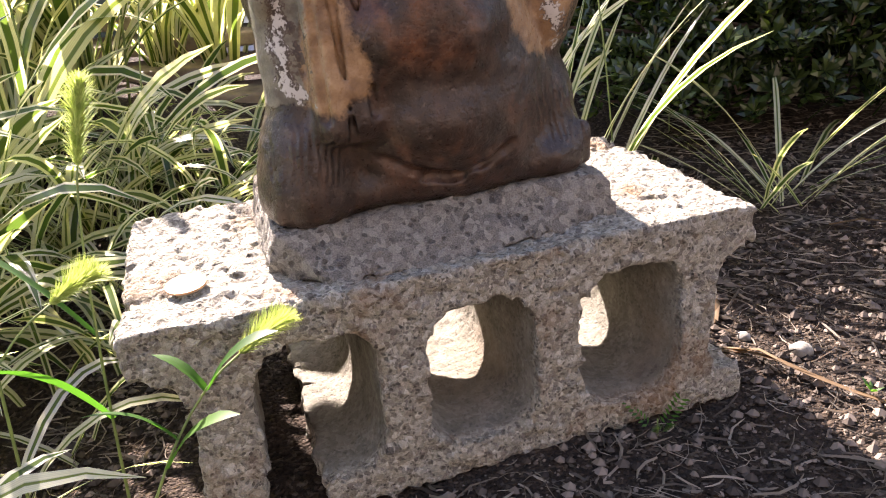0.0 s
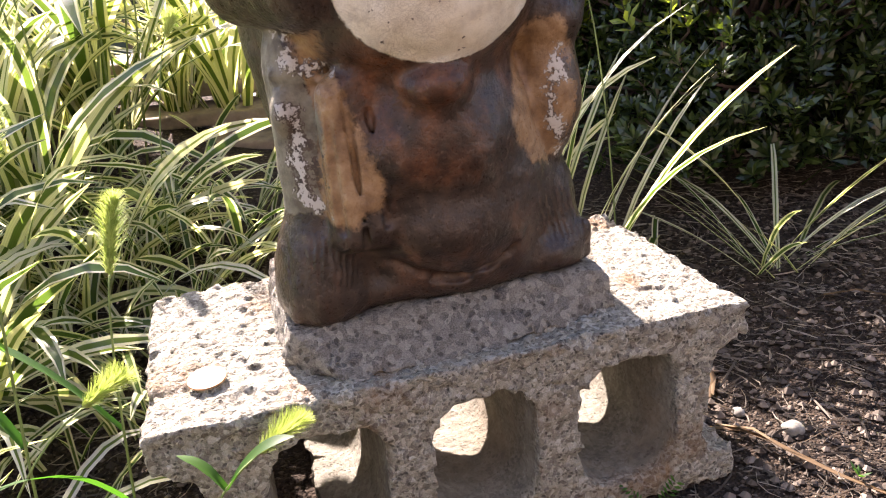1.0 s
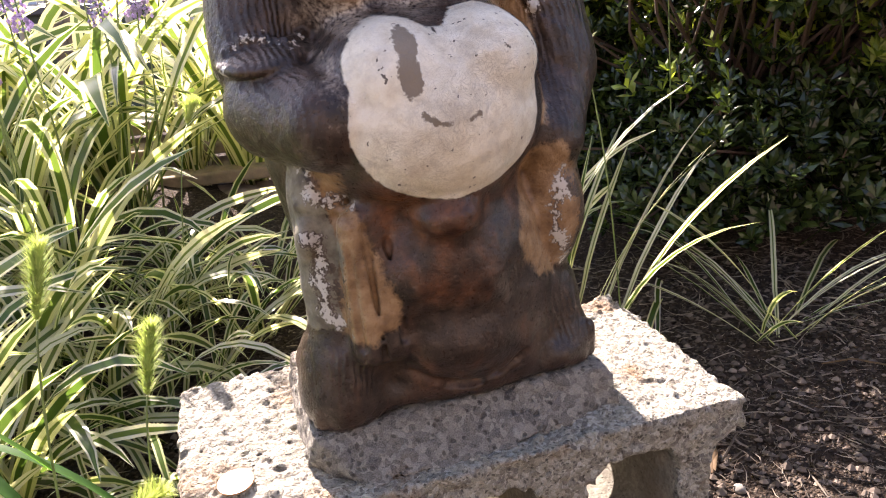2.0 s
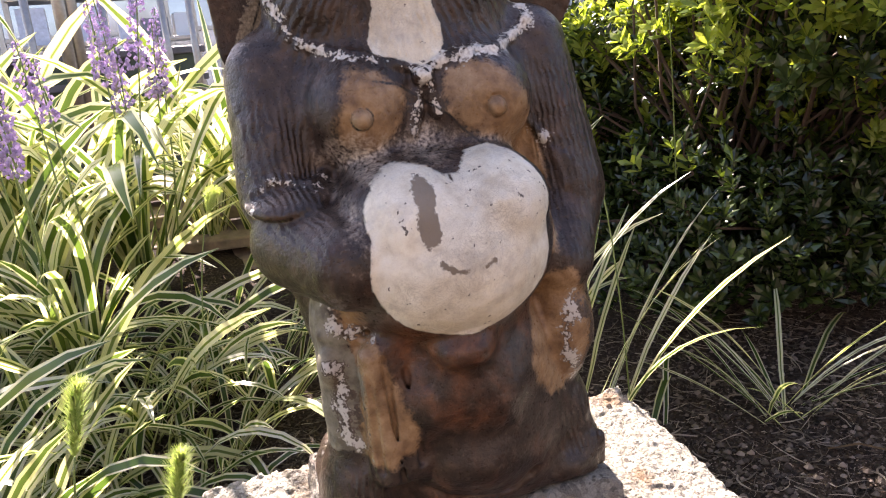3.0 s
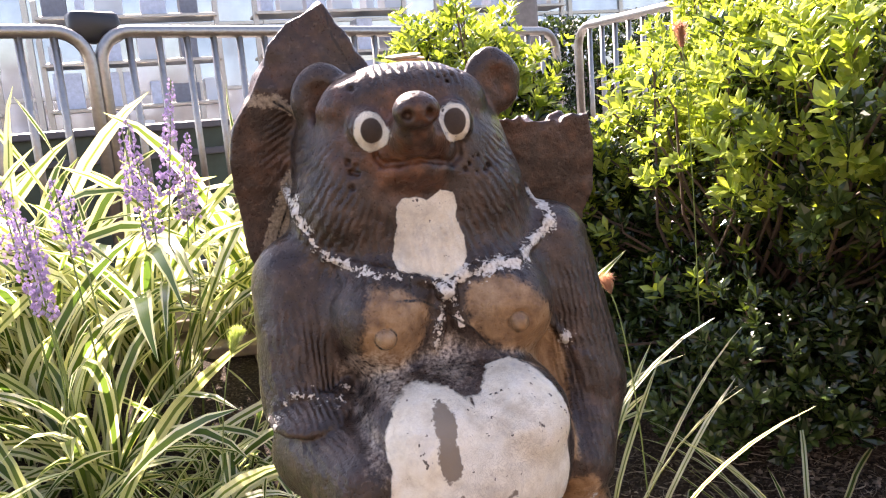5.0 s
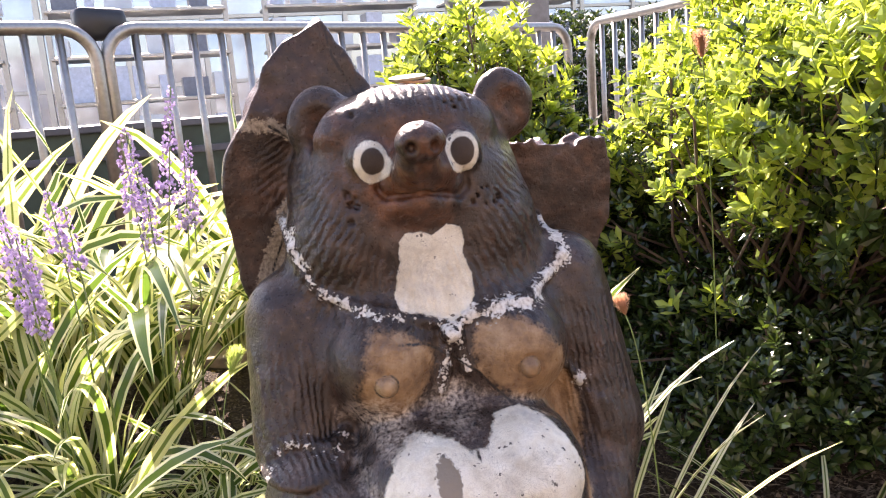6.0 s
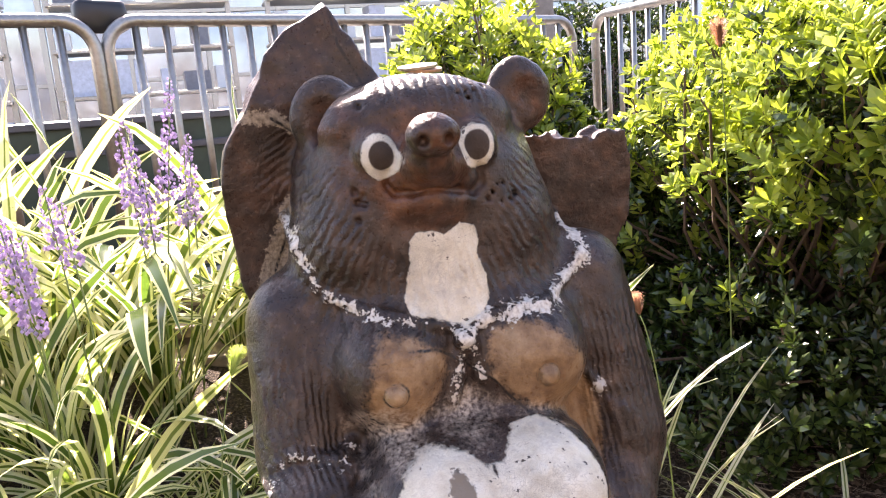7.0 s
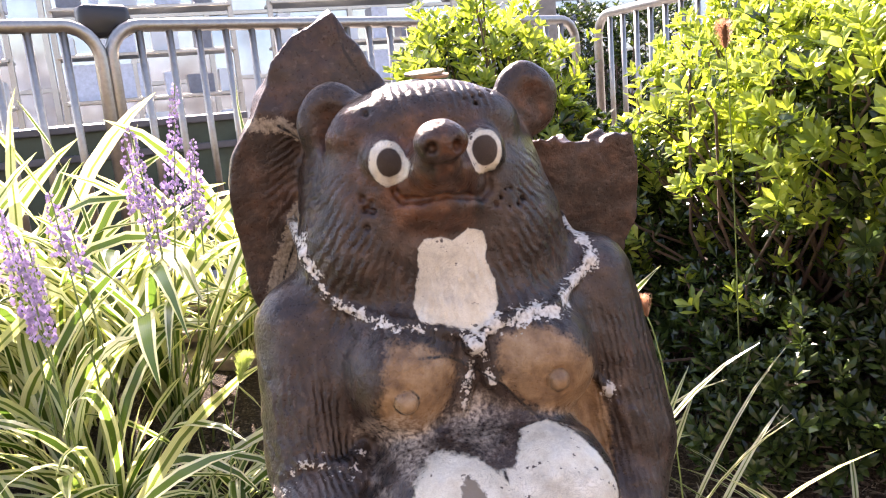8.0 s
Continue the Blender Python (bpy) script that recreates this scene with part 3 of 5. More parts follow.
def build_statue():
    c = Clay((-0.15, -0.03, 0.155), (0.17, 0.235, 0.685), 0.0016)
    e, l = c.egg, c.limb
    # base and feet
    for x in (-0.07, -0.035, 0.0, 0.035, 0.07):
        e((x + 0.002, 0.105, 0.186), (0.036, 0.066, 0.022), 0.02)
    e((-0.080, 0.066, 0.187), (0.027, 0.034, 0.026), 0.012)
    e((-0.074, 0.068, 0.207), (0.029, 0.034, 0.036), 0.010)
    e((0.087, 0.078, 0.187), (0.020, 0.032, 0.022), 0.012)
    e((0.080, 0.084, 0.212), (0.023, 0.033, 0.042), 0.010)
    for k in range(4):
        l((-0.096 + 0.011 * k, 0.04 + 0.002 * (k - 1.5) ** 2, 0.180), (-0.092 + 0.011 * k, 0.040 + 0.002 * (k - 1.5) ** 2, 0.200), 0.0062, 0.0050, 0.003)
        l((0.073 + 0.009 * k, 0.050 + 0.002 * (k - 1.5) ** 2, 0.180), (0.073 + 0.009 * k, 0.055, 0.199), 0.0052, 0.0045, 0.003)
    # trunk
    e((0.005, 0.120, 0.25), (0.086, 0.085, 0.105), 0.02)
    e((0.012, 0.066, 0.222), (0.058, 0.044, 0.046), 0.02)
    e((0.004, 0.085, 0.25), (0.075, 0.060, 0.07), 0.02)
    e((-0.002, 0.075, 0.285), (0.058, 0.062, 0.05), 0.02)
    e((-0.006, 0.088, 0.365), (0.082, 0.094, 0.063), 0.02)
    e((0, 0.155, 0.44), (0.102, 0.074, 0.10), 0.02)
    e((0, 0.165, 0.36), (0.100, 0.06, 0.17), 0.03)
    e((-0.028, 0.062, 0.394), (0.038, 0.056, 0.031), 0.008)
    e((0.028, 0.060, 0.395), (0.036, 0.056, 0.031), 0.008)
    e((-0.042, 0.096, 0.454), (0.031, 0.032, 0.032), 0.016)
    e((0.041, 0.093, 0.451), (0.033, 0.033, 0.033), 0.016)
    e((-0.006, 0.020, 0.312), (0.018, 0.016, 0.012), 0.01)
    # round seat between the feet, with a fold under it
    e((0.002, 0.058, 0.224), (0.043, 0.044, 0.028), 0.008)
    e((-0.030, 0.040, 0.273), (0.017, 0.022, 0.020), 0.014)
    e((0.015, 0.036, 0.271), (0.015, 0.022, 0.019), 0.014)
    for a, b in segments([(-0.036, 0.206), (-0.018, 0.196), (0.002, 0.192), (0.022, 0.194), (0.040, 0.204)]):
        l((a[0], c.front(*a), a[1]), (b[0], c.front(*b), b[1]), 0.0014, 0.0014, 0.006, cut=True)
    for x, z in ((-0.008, 0.191), (0.004, 0.189)):
        e((x, c.front(x, z), z), (0.008, 0.004, 0.004), 0.004, cut=True)
    # arms
    l((-0.088, 0.140, 0.475), (-0.096, 0.105, 0.405), 0.030, 0.027, 0.015)
    l((-0.090, 0.088, 0.376), (-0.066, 0.040, 0.372), 0.031, 0.028, 0.004)
    e((-0.092, 0.090, 0.407), (0.029, 0.034, 0.009), 0.002, (8, -6, 0))
    l((0.092, 0.140, 0.475), (0.104, 0.110, 0.385), 0.030, 0.029, 0.015)
    l((0.104, 0.105, 0.370), (0.082, 0.070, 0.335), 0.026, 0.022, 0.012)
    for k in range(3):
        fx, fz = 0.090 + 0.0058 * k, 0.409 - 0.004 * k
        l((fx, c.front(fx, fz) + 0.001, fz), (fx + 0.004, c.front(fx + 0.004, fz - 0.024) + 0.001, fz - 0.024), 0.0030, 0.0026, 0.0015)
    l((0.0765, c.front(0.0765, 0.430), 0.430), (0.0845, c.front(0.0845, 0.417), 0.417), 0.0028, 0.0034, 0.002)
    l((-0.004, -0.004, 0.448), (-0.0045, -0.002, 0.424), 0.009, 0.002, 0.006, cut=True)
    # what hangs at its sides
    l((-0.070, 0.074, 0.330), (-0.066, 0.068, 0.225), 0.023, 0.028, 0.006)
    l((-0.050, 0.040, 0.315), (-0.048, 0.034, 0.232), 0.010, 0.012, 0.010)
    l((-0.062, 0.038, 0.31), (-0.060, 0.034, 0.23), 0.009, 0.011, 0.008)
    for top, low in (((-0.056, 0.31), (-0.053, 0.222)), ((-0.066, 0.30), (-0.066, 0.235)), ((-0.043, 0.30), (-0.040, 0.235))):
        l((top[0], c.front(*top), top[1]), (low[0], c.front(*low), low[1]), 0.0016, 0.0026, 0.003, cut=True)
    l((-0.088, 0.060, 0.322), (-0.062, 0.046, 0.318), 0.0030, 0.0030, 0.003)
    e((-0.086, 0.058, 0.300), (0.008, 0.010, 0.014), 0.003)
    e((0.080, 0.078, 0.288), (0.024, 0.032, 0.050), 0.006, (0, 4, 0))
    e((0.092, 0.068, 0.288), (0.010, 0.016, 0.022), 0.004)
    # head
    e((-0.004, 0.170, 0.485), (0.078, 0.055, 0.05), 0.015)
    e((-0.005, 0.163, 0.548), (0.074, 0.064, 0.062), 0.02)
    e((-0.006, 0.134, 0.584), (0.057, 0.026, 0.027), 0.008)
    e((-0.006, 0.134, 0.560), (0.058, 0.028, 0.024), 0.010)
    e((-0.046, 0.142, 0.520), (0.038, 0.040, 0.036), 0.02)
    e((0.036, 0.142, 0.520), (0.038, 0.040, 0.036), 0.02)
    e((-0.007, 0.136, 0.508), (0.036, 0.038, 0.040), 0.015)
    l((-0.007, 0.125, 0.553), (-0.0105, 0.088, 0.572), 0.0225, 0.0125, 0.007)
    e((-0.0105, 0.076, 0.584), (0.0142, 0.012, 0.0112), 0.004, (-18, 0, 0))
    e((-0.006, 0.112, 0.545), (0.025, 0.020, 0.014), 0.006)
    e((-0.004, 0.106, 0.564), (0.018, 0.020, 0.012), 0.008)
    e((-0.034, 0.112, 0.573), (0.0125, 0.011, 0.0140), 0.003)
    e((0.021, 0.110, 0.572), (0.0125, 0.011, 0.0145), 0.003)
    for sx, cx, tilt in ((-1, -0.056, 18), (1, 0.063, -12)):
        e((cx, 0.152, 0.592), (0.020, 0.011, 0.023), 0.006, (0, tilt, 0))
        e((cx + 0.002 * sx, 0.139, 0.590), (0.0120, 0.0065, 0.0145), 0.004, (0, tilt, 0), cut=True)
    for nx in (-0.0170, -0.0042):
        e((nx, 0.063, 0.5822), (0.0034, 0.009, 0.0040), 0.0015, cut=True)
    l((-0.0105, 0.065, 0.579), (-0.0100, 0.077, 0.567), 0.0016, 0.0016, 0.002, cut=True)
    for a, b in segments([(-0.031, 0.563), (-0.0315, 0.556), (-0.028, 0.551), (-0.019, 0.5515), (-0.007, 0.5535), (0.006, 0.550), (0.016, 0.547), (0.0215, 0.551), (0.0215, 0.559)]):
        l((a[0], c.front(*a), a[1]), (b[0], c.front(*b), b[1]), 0.0011, 0.0011, 0.004, cut=True)
    for nx, nz in ((-0.0442, 0.4515), (0.0400, 0.4488)):
        ny = c.front(nx, nz)
        e((nx, ny - 0.001, nz), (0.0085, 0.0035, 0.0085), 0.001, cut=True)
        e((nx, ny + 0.001, nz), (0.0062, 0.006, 0.0062), 0.0012)
    for dots in (((-0.0485, 0.5535), (-0.0445, 0.5510), (-0.0475, 0.5478), (-0.0440, 0.5465), (-0.0481, 0.5381)), ((0.0279, 0.5448), (0.0345, 0.5483), (0.0413, 0.5417), (0.0379, 0.5392), (0.0323, 0.5394), (0.0247, 0.5415), (0.031, 0.549)), ((0.0143, 0.6001), (0.0195, 0.6005), (0.0250, 0.6001), (0.0207, 0.5965), (0.0317, 0.6008), (-0.040, 0.598))):
        for px, pz in dots:
            e((px, c.front(px, pz), pz), (0.0016, 0.003, 0.0016), 0.0006, cut=True)
    # hat slung behind the head, its upper side broken away
    s, (x, y, z) = c.window((-1, -1, -1), (1, 1, 1))
    r = np.sqrt((x - 0.010) ** 2 + (z - 0.532) ** 2)
    wavy = 0.004 * lattice(x, y, z, 0.03, 8)
    mid = 0.186 - 0.16 * np.maximum(r - 0.07, 0) + 0.020 * np.clip((z - 0.6) / 0.05, 0, 1)
    d = np.maximum(r - 0.135 + wavy + 0.004 * np.clip(-x / 0.1, 0, 1), np.abs(y - mid) - 0.0085)
    turn = np.arctan2(z - 0.532, x - 0.010)
    d = d + 0.00022 * np.sin(turn * 34 + 3 * lattice(x, y, z, 0.05, 14)) * np.clip((r - 0.08) / 0.03, 0, 1) + 0.0014 * lattice(x, y, z, 0.018, 15)
    broken = np.minimum(z - 0.560 - 0.006 * lattice(x, y, z, 0.012, 9) - 0.003 * lattice(x, y, z, 0.005, 19) + 0.06 * np.clip(x - 0.1, 0, 1), (x + 0.040) * 0.9 + (z - 0.649) * 0.45 - 0.003 * lattice(x, y, z, 0.01, 11))
    d = np.maximum(d, broken)
    d = np.broadcast_to(d, c.n)
    c.blend(s, d.astype(np.float32), 0.006)
    # rope round the neck with its two loose ends
    for line, rad in ((ROPE, 0.0034), (ROPE_2, 0.0036), (TAIL, 0.0046), (TAIL_2, 0.0046)):
        pts = [(px, c.front(px, pz) + 0.0005, pz) for px, pz in line]
        for a, b in segments(pts):
            l(a, b, rad, rad, 0.002)
    e((-0.002, c.front(-0.002, 0.471), 0.471), (0.006, 0.006, 0.005), 0.003)
    c.f = c.f + (0.0007 * lattice(x, y, z, 0.014, 12) + 0.0004 * lattice(x, y, z, 0.006, 13)).astype(np.float32)

    # flakes and scratches proud of the legs, beads on the cuff
    for a, b in segments(CUFF[1:]):
        l((a[0], c.front(*a) + 0.001, a[1]), (b[0], c.front(*b) + 0.001, b[1]), 0.0028, 0.0028, 0.003)
    for a, b in segments([(-0.080, 0.3265), (-0.072, 0.3225), (-0.063, 0.3255)]):
        l((a[0], c.front(*a), a[1]), (b[0], c.front(*b), b[1]), 0.0030, 0.0030, 0.002)

    ob, p = c.mesh("animal_statue", GLAZE)
    ob.matrix_world = BLOCK
    x, y, z = p[:, 0], p[:, 1], p[:, 2]
    q = p[:, [0, 2]]
    front = 0.02 - np.maximum(y - 0.09, 0)

    def disc(cx, cz, rx, rz=None):
        rz = rz or rx
        return (1 - np.sqrt(((x - cx) / rx) ** 2 + ((z - cz) / rz) ** 2)) * min(rx, rz)

    heart = np.maximum(np.maximum(disc(-0.0270, 0.3980, 0.0300, 0.0275), disc(0.0265, 0.4000, 0.0280, 0.0280)), disc(-0.003, 0.3710, 0.0570, 0.0465))
    notch = near_line(q, [(-0.001, 0.445), (-0.0024, 0.4150)]) - 0.0006
    heart = np.minimum(heart, notch)
    chin = region(q, [(-0.0235, 0.524), (-0.019, 0.529), (-0.010, 0.5285), (-0.003, 0.526), (0.006, 0.531), (0.0147, 0.529), (0.016, 0.520), (0.014, 0.512), (0.0185, 0.500), (0.0183, 0.488), (0.010, 0.480), (0.0008, 0.4765), (-0.012, 0.481), (-0.028, 0.486), (-0.0298, 0.493), (-0.027, 0.505), (-0.0247, 0.512)])
    eyes = np.maximum(disc(-0.0335, 0.5718, 0.0102, 0.0124), disc(0.0198, 0.5718, 0.0102, 0.0124))
    white = np.maximum(np.minimum(heart, 0.06 - y), np.maximum(np.minimum(chin, 0.13 - y), np.minimum(eyes, np.minimum(0.128 - y, y - 0.090))))
    paint(ob, "white", white)
    paint(ob, "pupil", np.maximum(disc(-0.0330, 0.5724, 0.0068, 0.0078), disc(0.0197, 0.5728, 0.0070, 0.0084)))
    paint(ob, "bare", np.maximum(np.maximum(disc(-0.0232, 0.412, 0.0066, 0.0085), disc(-0.0250, 0.397, 0.0062, 0.0125)), 0.0012 - near_line(q, [(-0.0215, 0.3775), (-0.016, 0.3725), (-0.0088, 0.3710), (0.000, 0.3705), (0.0086, 0.3745)])))
    flow = lambda pts, w: w - near_line(q, pts)
    ropes = np.maximum(np.maximum(flow(ROPE[:5], 0.0016), flow(ROPE[4:], 0.0012)), np.maximum(flow(ROPE_2, 0.0023), np.maximum(flow(TAIL, 0.0012), flow(TAIL_2, 0.0014))))
    ropes = np.where(y < 0.18, ropes, -0.05)
    cuff = np.where(y < 0.115, flow(CUFF, 0.0008), -0.05)
    paint(ob, "rope", np.maximum(ropes, cuff))
    tan = np.maximum(region(q, [(-0.046, 0.481), (-0.030, 0.4765), (-0.015, 0.466), (-0.0135, 0.453), (-0.022, 0.441), (-0.040, 0.430), (-0.054, 0.433), (-0.060, 0.446), (-0.055, 0.460), (-0.053, 0.474)]),
                     region(q, [(0.015, 0.472), (0.030, 0.4785), (0.042, 0.477), (0.052, 0.468), (0.062, 0.454), (0.073, 0.436), (0.080, 0.418), (0.083, 0.395), (0.078, 0.372), (0.072, 0.350), (0.064, 0.352), (0.066, 0.385), (0.058, 0.415), (0.040, 0.428), (0.022, 0.436), (0.012, 0.448), (0.011, 0.460)]))
    leg = region(q, [(-0.080, 0.342), (-0.066, 0.345), (-0.061, 0.325), (-0.056, 0.312), (-0.049, 0.285), (-0.040, 0.262), (-0.041, 0.246), (-0.052, 0.243), (-0.060, 0.236), (-0.075, 0.241), (-0.076, 0.262), (-0.071, 0.293), (-0.074, 0.318)])
    leg_2 = region(q, [(0.060, 0.334), (0.080, 0.338), (0.094, 0.315), (0.105, 0.286), (0.092, 0.258), (0.072, 0.250), (0.056, 0.254), (0.045, 0.268), (0.042, 0.286), (0.049, 0.308)])
    tan = np.maximum(tan, np.maximum(np.minimum(leg, 0.085 - y), np.minimum(leg_2, 0.105 - y)))
    paint(ob, "tan", np.minimum(tan, 0.11 - y))
    grey = region(q, [(-0.125, 0.347), (-0.083, 0.347), (-0.080, 0.33), (-0.073, 0.318), (-0.069, 0.293), (-0.074, 0.262), (-0.073, 0.241), (-0.125, 0.241)])
    paint(ob, "grey", np.minimum(grey, 0.12 - y))
    scratch = [(-0.0870, 0.302), (-0.0815, 0.3015), (-0.0815, 0.290), (-0.0835, 0.278), (-0.0825, 0.262), (-0.0830, 0.252), (-0.0760, 0.246)]
    side = [(-0.0800, 0.291), (-0.0750, 0.280), (-0.0735, 0.268), (-0.0755, 0.258)]
    cord = [(-0.0815, 0.345), (-0.0800, 0.330), (-0.0720, 0.3225), (-0.0630, 0.3255)]
    oval = 0.0032 - np.abs(disc(0.0850, 0.286, 0.0105, 0.0225) + 0.0005)
    mark = np.maximum(np.maximum(flow(scratch, 0.0042), flow(side, 0.0018)), np.maximum(flow(cord[1:], 0.0034), oval))
    paint(ob, "mark", np.where(y < 0.11, mark, -0.05))
    flake = np.maximum(np.maximum(flow(scratch, 0.0010), flow(cord, 0.0010)), np.maximum(np.minimum(oval - 0.0016, 0.082 - x), flow([(-0.0845, 0.250), (-0.0765, 0.2465)], 0.0030)))
    flake = np.maximum(flake, flow([(0.0765, 0.430), (0.0845, 0.417)], 0.0012))
    paint(ob, "flake", np.where(y < 0.11, flake, -0.05))
    mortar = 0.0035 - near_line(q, [(-0.13, 0.598), (-0.085, 0.592), (-0.066, 0.578), (-0.072, 0.55), (-0.082, 0.52), (-0.098, 0.49)])
    mortar = np.maximum(mortar, 0.008 - near_line(q, [(-0.080, 0.535), (-0.095, 0.50), (-0.108, 0.47)]))
    paint(ob, "mortar", np.where((y > 0.15), mortar, -0.05))
    dust = np.maximum(np.maximum(disc(-0.048, 0.430, 0.022, 0.016), disc(-0.006, 0.432, 0.020, 0.013)), np.maximum(disc(-0.063, 0.398, 0.007, 0.020), disc(0.040, 0.428, 0.018, 0.006)))
    paint(ob, "dust", np.minimum(dust, 0.1 - y) - 0.0085)
    # Dark ring painted in each nipple's groove to strengthen its shade.
    ring = np.minimum(np.abs(np.hypot(x + 0.0442, z - 0.4515) - 0.0068), np.abs(np.hypot(x - 0.0400, z - 0.4488) - 0.0068))
    ring = np.where((y < 0.1), 0.0003 - ring, -0.05)
    # Real cracks in the hat and chest join the same layer.
    ring = np.maximum(ring, np.where(y > 0.15, 0.0008 - near_line(q, [(-0.043, 0.650), (-0.040, 0.630), (-0.031, 0.612), (-0.026, 0.600)]), -0.05))
    ring = np.maximum(ring, np.where(y > 0.15, 0.0007 - near_line(q, [(-0.086, 0.592), (-0.069, 0.578), (-0.073, 0.552), (-0.086, 0.520), (-0.100, 0.490)]), -0.05))
    paint(ob, "crack_groove", np.maximum(ring, 0.0006 - near_line(q, [(-0.035, 0.4725), (-0.018, 0.468), (-0.004, 0.458), (0.012, 0.446), (0.02, 0.436), (0.028, 0.428)])))
    rust = 0.05 + 0.7 * np.clip(disc(-0.005, 0.562, 0.060, 0.040) / 0.02, 0, 1) + 0.75 * np.clip(disc(0.0, 0.315, 0.066, 0.065) / 0.02, 0, 1)
    rust += 0.3 * np.clip((y - 0.165) / 0.01, 0, 1) + 0.3 * np.clip(disc(0.01, 0.208, 0.075, 0.032) / 0.02, 0, 1)
    rust += 0.6 * np.clip(np.maximum(disc(-0.055, 0.590, 0.016, 0.02), disc(0.063, 0.588, 0.018, 0.022)) / 0.01, 0, 1)
    paint(ob, "rust", np.clip(rust, 0, 1))
    head = np.clip((0.098 - np.hypot(x + 0.006, (z - 0.54) * 1.05)) / 0.012, 0, 1) * np.clip((0.178 - y) / 0.01, 0, 1) * np.clip((z - 0.468) / 0.008, 0, 1)
    away = np.clip((np.hypot(x + 0.008, z - 0.566) - 0.046) / 0.012, 0, 1)
    arms = np.clip((np.abs(x) - 0.068) / 0.012, 0, 1) * np.clip((z - 0.33) / 0.02, 0, 1) * np.clip((0.49 - z) / 0.012, 0, 1) * np.clip((0.165 - y) / 0.01, 0, 1)
    feet = np.clip((0.235 - z) / 0.01, 0, 1) * np.clip((z - 0.192) / 0.01, 0, 1) * np.clip((np.abs(x) - 0.055) / 0.01, 0, 1)
    ear = np.clip((np.minimum(np.hypot(x + 0.055, z - 0.592), np.hypot(x - 0.060, z - 0.592)) - 0.024) / 0.006, 0, 1)
    away = np.maximum(away, np.clip((z - 0.592) / 0.006, 0, 1)) * ear
    arms = arms * (head < 0.01) * np.clip((0.475 - z) / 0.02, 0, 1)
    paint(ob, "fur", np.clip(np.maximum(head * away, np.maximum(arms * np.clip((z - 0.395) / 0.02, 0.35, 1), feet * 0.8)), 0, 1))
    angle = np.arctan2(x + 0.008, np.maximum(0.61 - z, -0.02))
    paint(ob, "strand", np.where(head > 0.01, np.where(z > 0.588, x * 190, angle * 19), (np.abs(x) - 0.35 * y) * 230 + (z - 0.4) * 40))
    return tagged(ob, "dark brown glazed clay animal statue with white painted belly", "statue")


build_statue()


def coin(name, mat, at, radius, thick, turn, label):
    bm = bmesh.new()
    profile = [(0.0, thick * 0.42), (radius * 0.86, thick * 0.42), (radius * 0.90, thick * 0.5), (radius * 0.97, thick * 0.5), (radius, thick * 0.36)]
    pts = profile + [(r, -h) for r, h in profile[::-1]]
    vs = [bm.verts.new((r, 0, h)) for r, h in pts]
    es = [bm.edges.new((a, b)) for a, b in zip(vs[:-1], vs[1:])]
    bmesh.ops.spin(bm, geom=vs + es, cent=(0, 0, 0), axis=(0, 0, 1), angle=2 * math.pi, steps=40)
    bmesh.ops.remove_doubles(bm, verts=bm.verts, dist=1e-5)
    bmesh.ops.recalc_face_normals(bm, faces=bm.faces)
    ob = part(name, bm, mat)
    ob.matrix_world = BLOCK @ pose(*at, *turn)
    return tagged(ob, label, "coin")


coin("coin", COPPER, (-0.157, 0.046, 0.1495), 0.01175, 0.0016, (3, -2, 0), "worn bronze coin lying on the concrete block")
coin("coin", COPPER, (0.006, 0.158, 0.6120), 0.0115, 0.0018, (4, 3, 0), "tarnished bronze coin lying on the statue's head")
coin("coin", SILVER, (0.003, 0.159, 0.6138), 0.0120, 0.0018, (3, -2, 0), "nickel coin stacked on another on the statue's head")


# ---- plants ----
def blade_mesh(name, length, width, bend, twist, mat, seed):
    """A long arching strap leaf with a folded keel, rooted at the origin and leaning towards +x."""
    rng = random.Random(seed)
    n = 9
    vs, fs, across = [], [], []
    lean = rng.uniform(0.12, 0.4)
    x = z = y = 0.0
    for i in range(n + 1):
        t = i / n
        a = lean + bend * t ** 1.5
        w = width * (0.55 + 0.9 * t if t < 0.4 else 1.0) * (1 - max(0, (t - 0.72) / 0.28) ** 1.7) * 0.5
        w = max(w, 0.0002)
        tw = twist * t
        sx, sy, sz = -math.sin(tw) * math.cos(a), math.cos(tw), math.sin(tw) * math.sin(a)
        keel = width * 0.16 * (1 - t)
        for u in (-1, -0.5, 0, 0.5, 1):
            vs.append((x + u * w * sx - keel * (1 - abs(u)) * -math.cos(a), y + u * w * sy, z + u * w * sz - keel * (1 - abs(u)) * math.sin(a)))
            across.append(u)
        step = length / n
        x += step * math.sin(a)
        z += step * math.cos(a)
        y += step * rng.uniform(-0.05, 0.05)
    for i in range(n):
        for k in range(4):
            q = i * 5 + k
            fs.append((q, q + 1, q + 6, q + 5))
    me = bpy.data.meshes.new(name)
    me.from_pydata(vs, [], fs)
    me.materials.append(mat)
    at = me.attributes.new("across", "FLOAT", "POINT")
    at.data.foreach_set("value", across)
    me.polygons.foreach_set("use_smooth", [True] * len(fs))
    return me


BLADES = [blade_mesh("leaf", 0.25 + 0.022 * (k % 9), 0.0142 + 0.0014 * (k % 5), 0.9 + 0.2 * (k % 8), -1.6 + 0.4 * (k % 9), LILY, 40 + k) for k in range(18)]


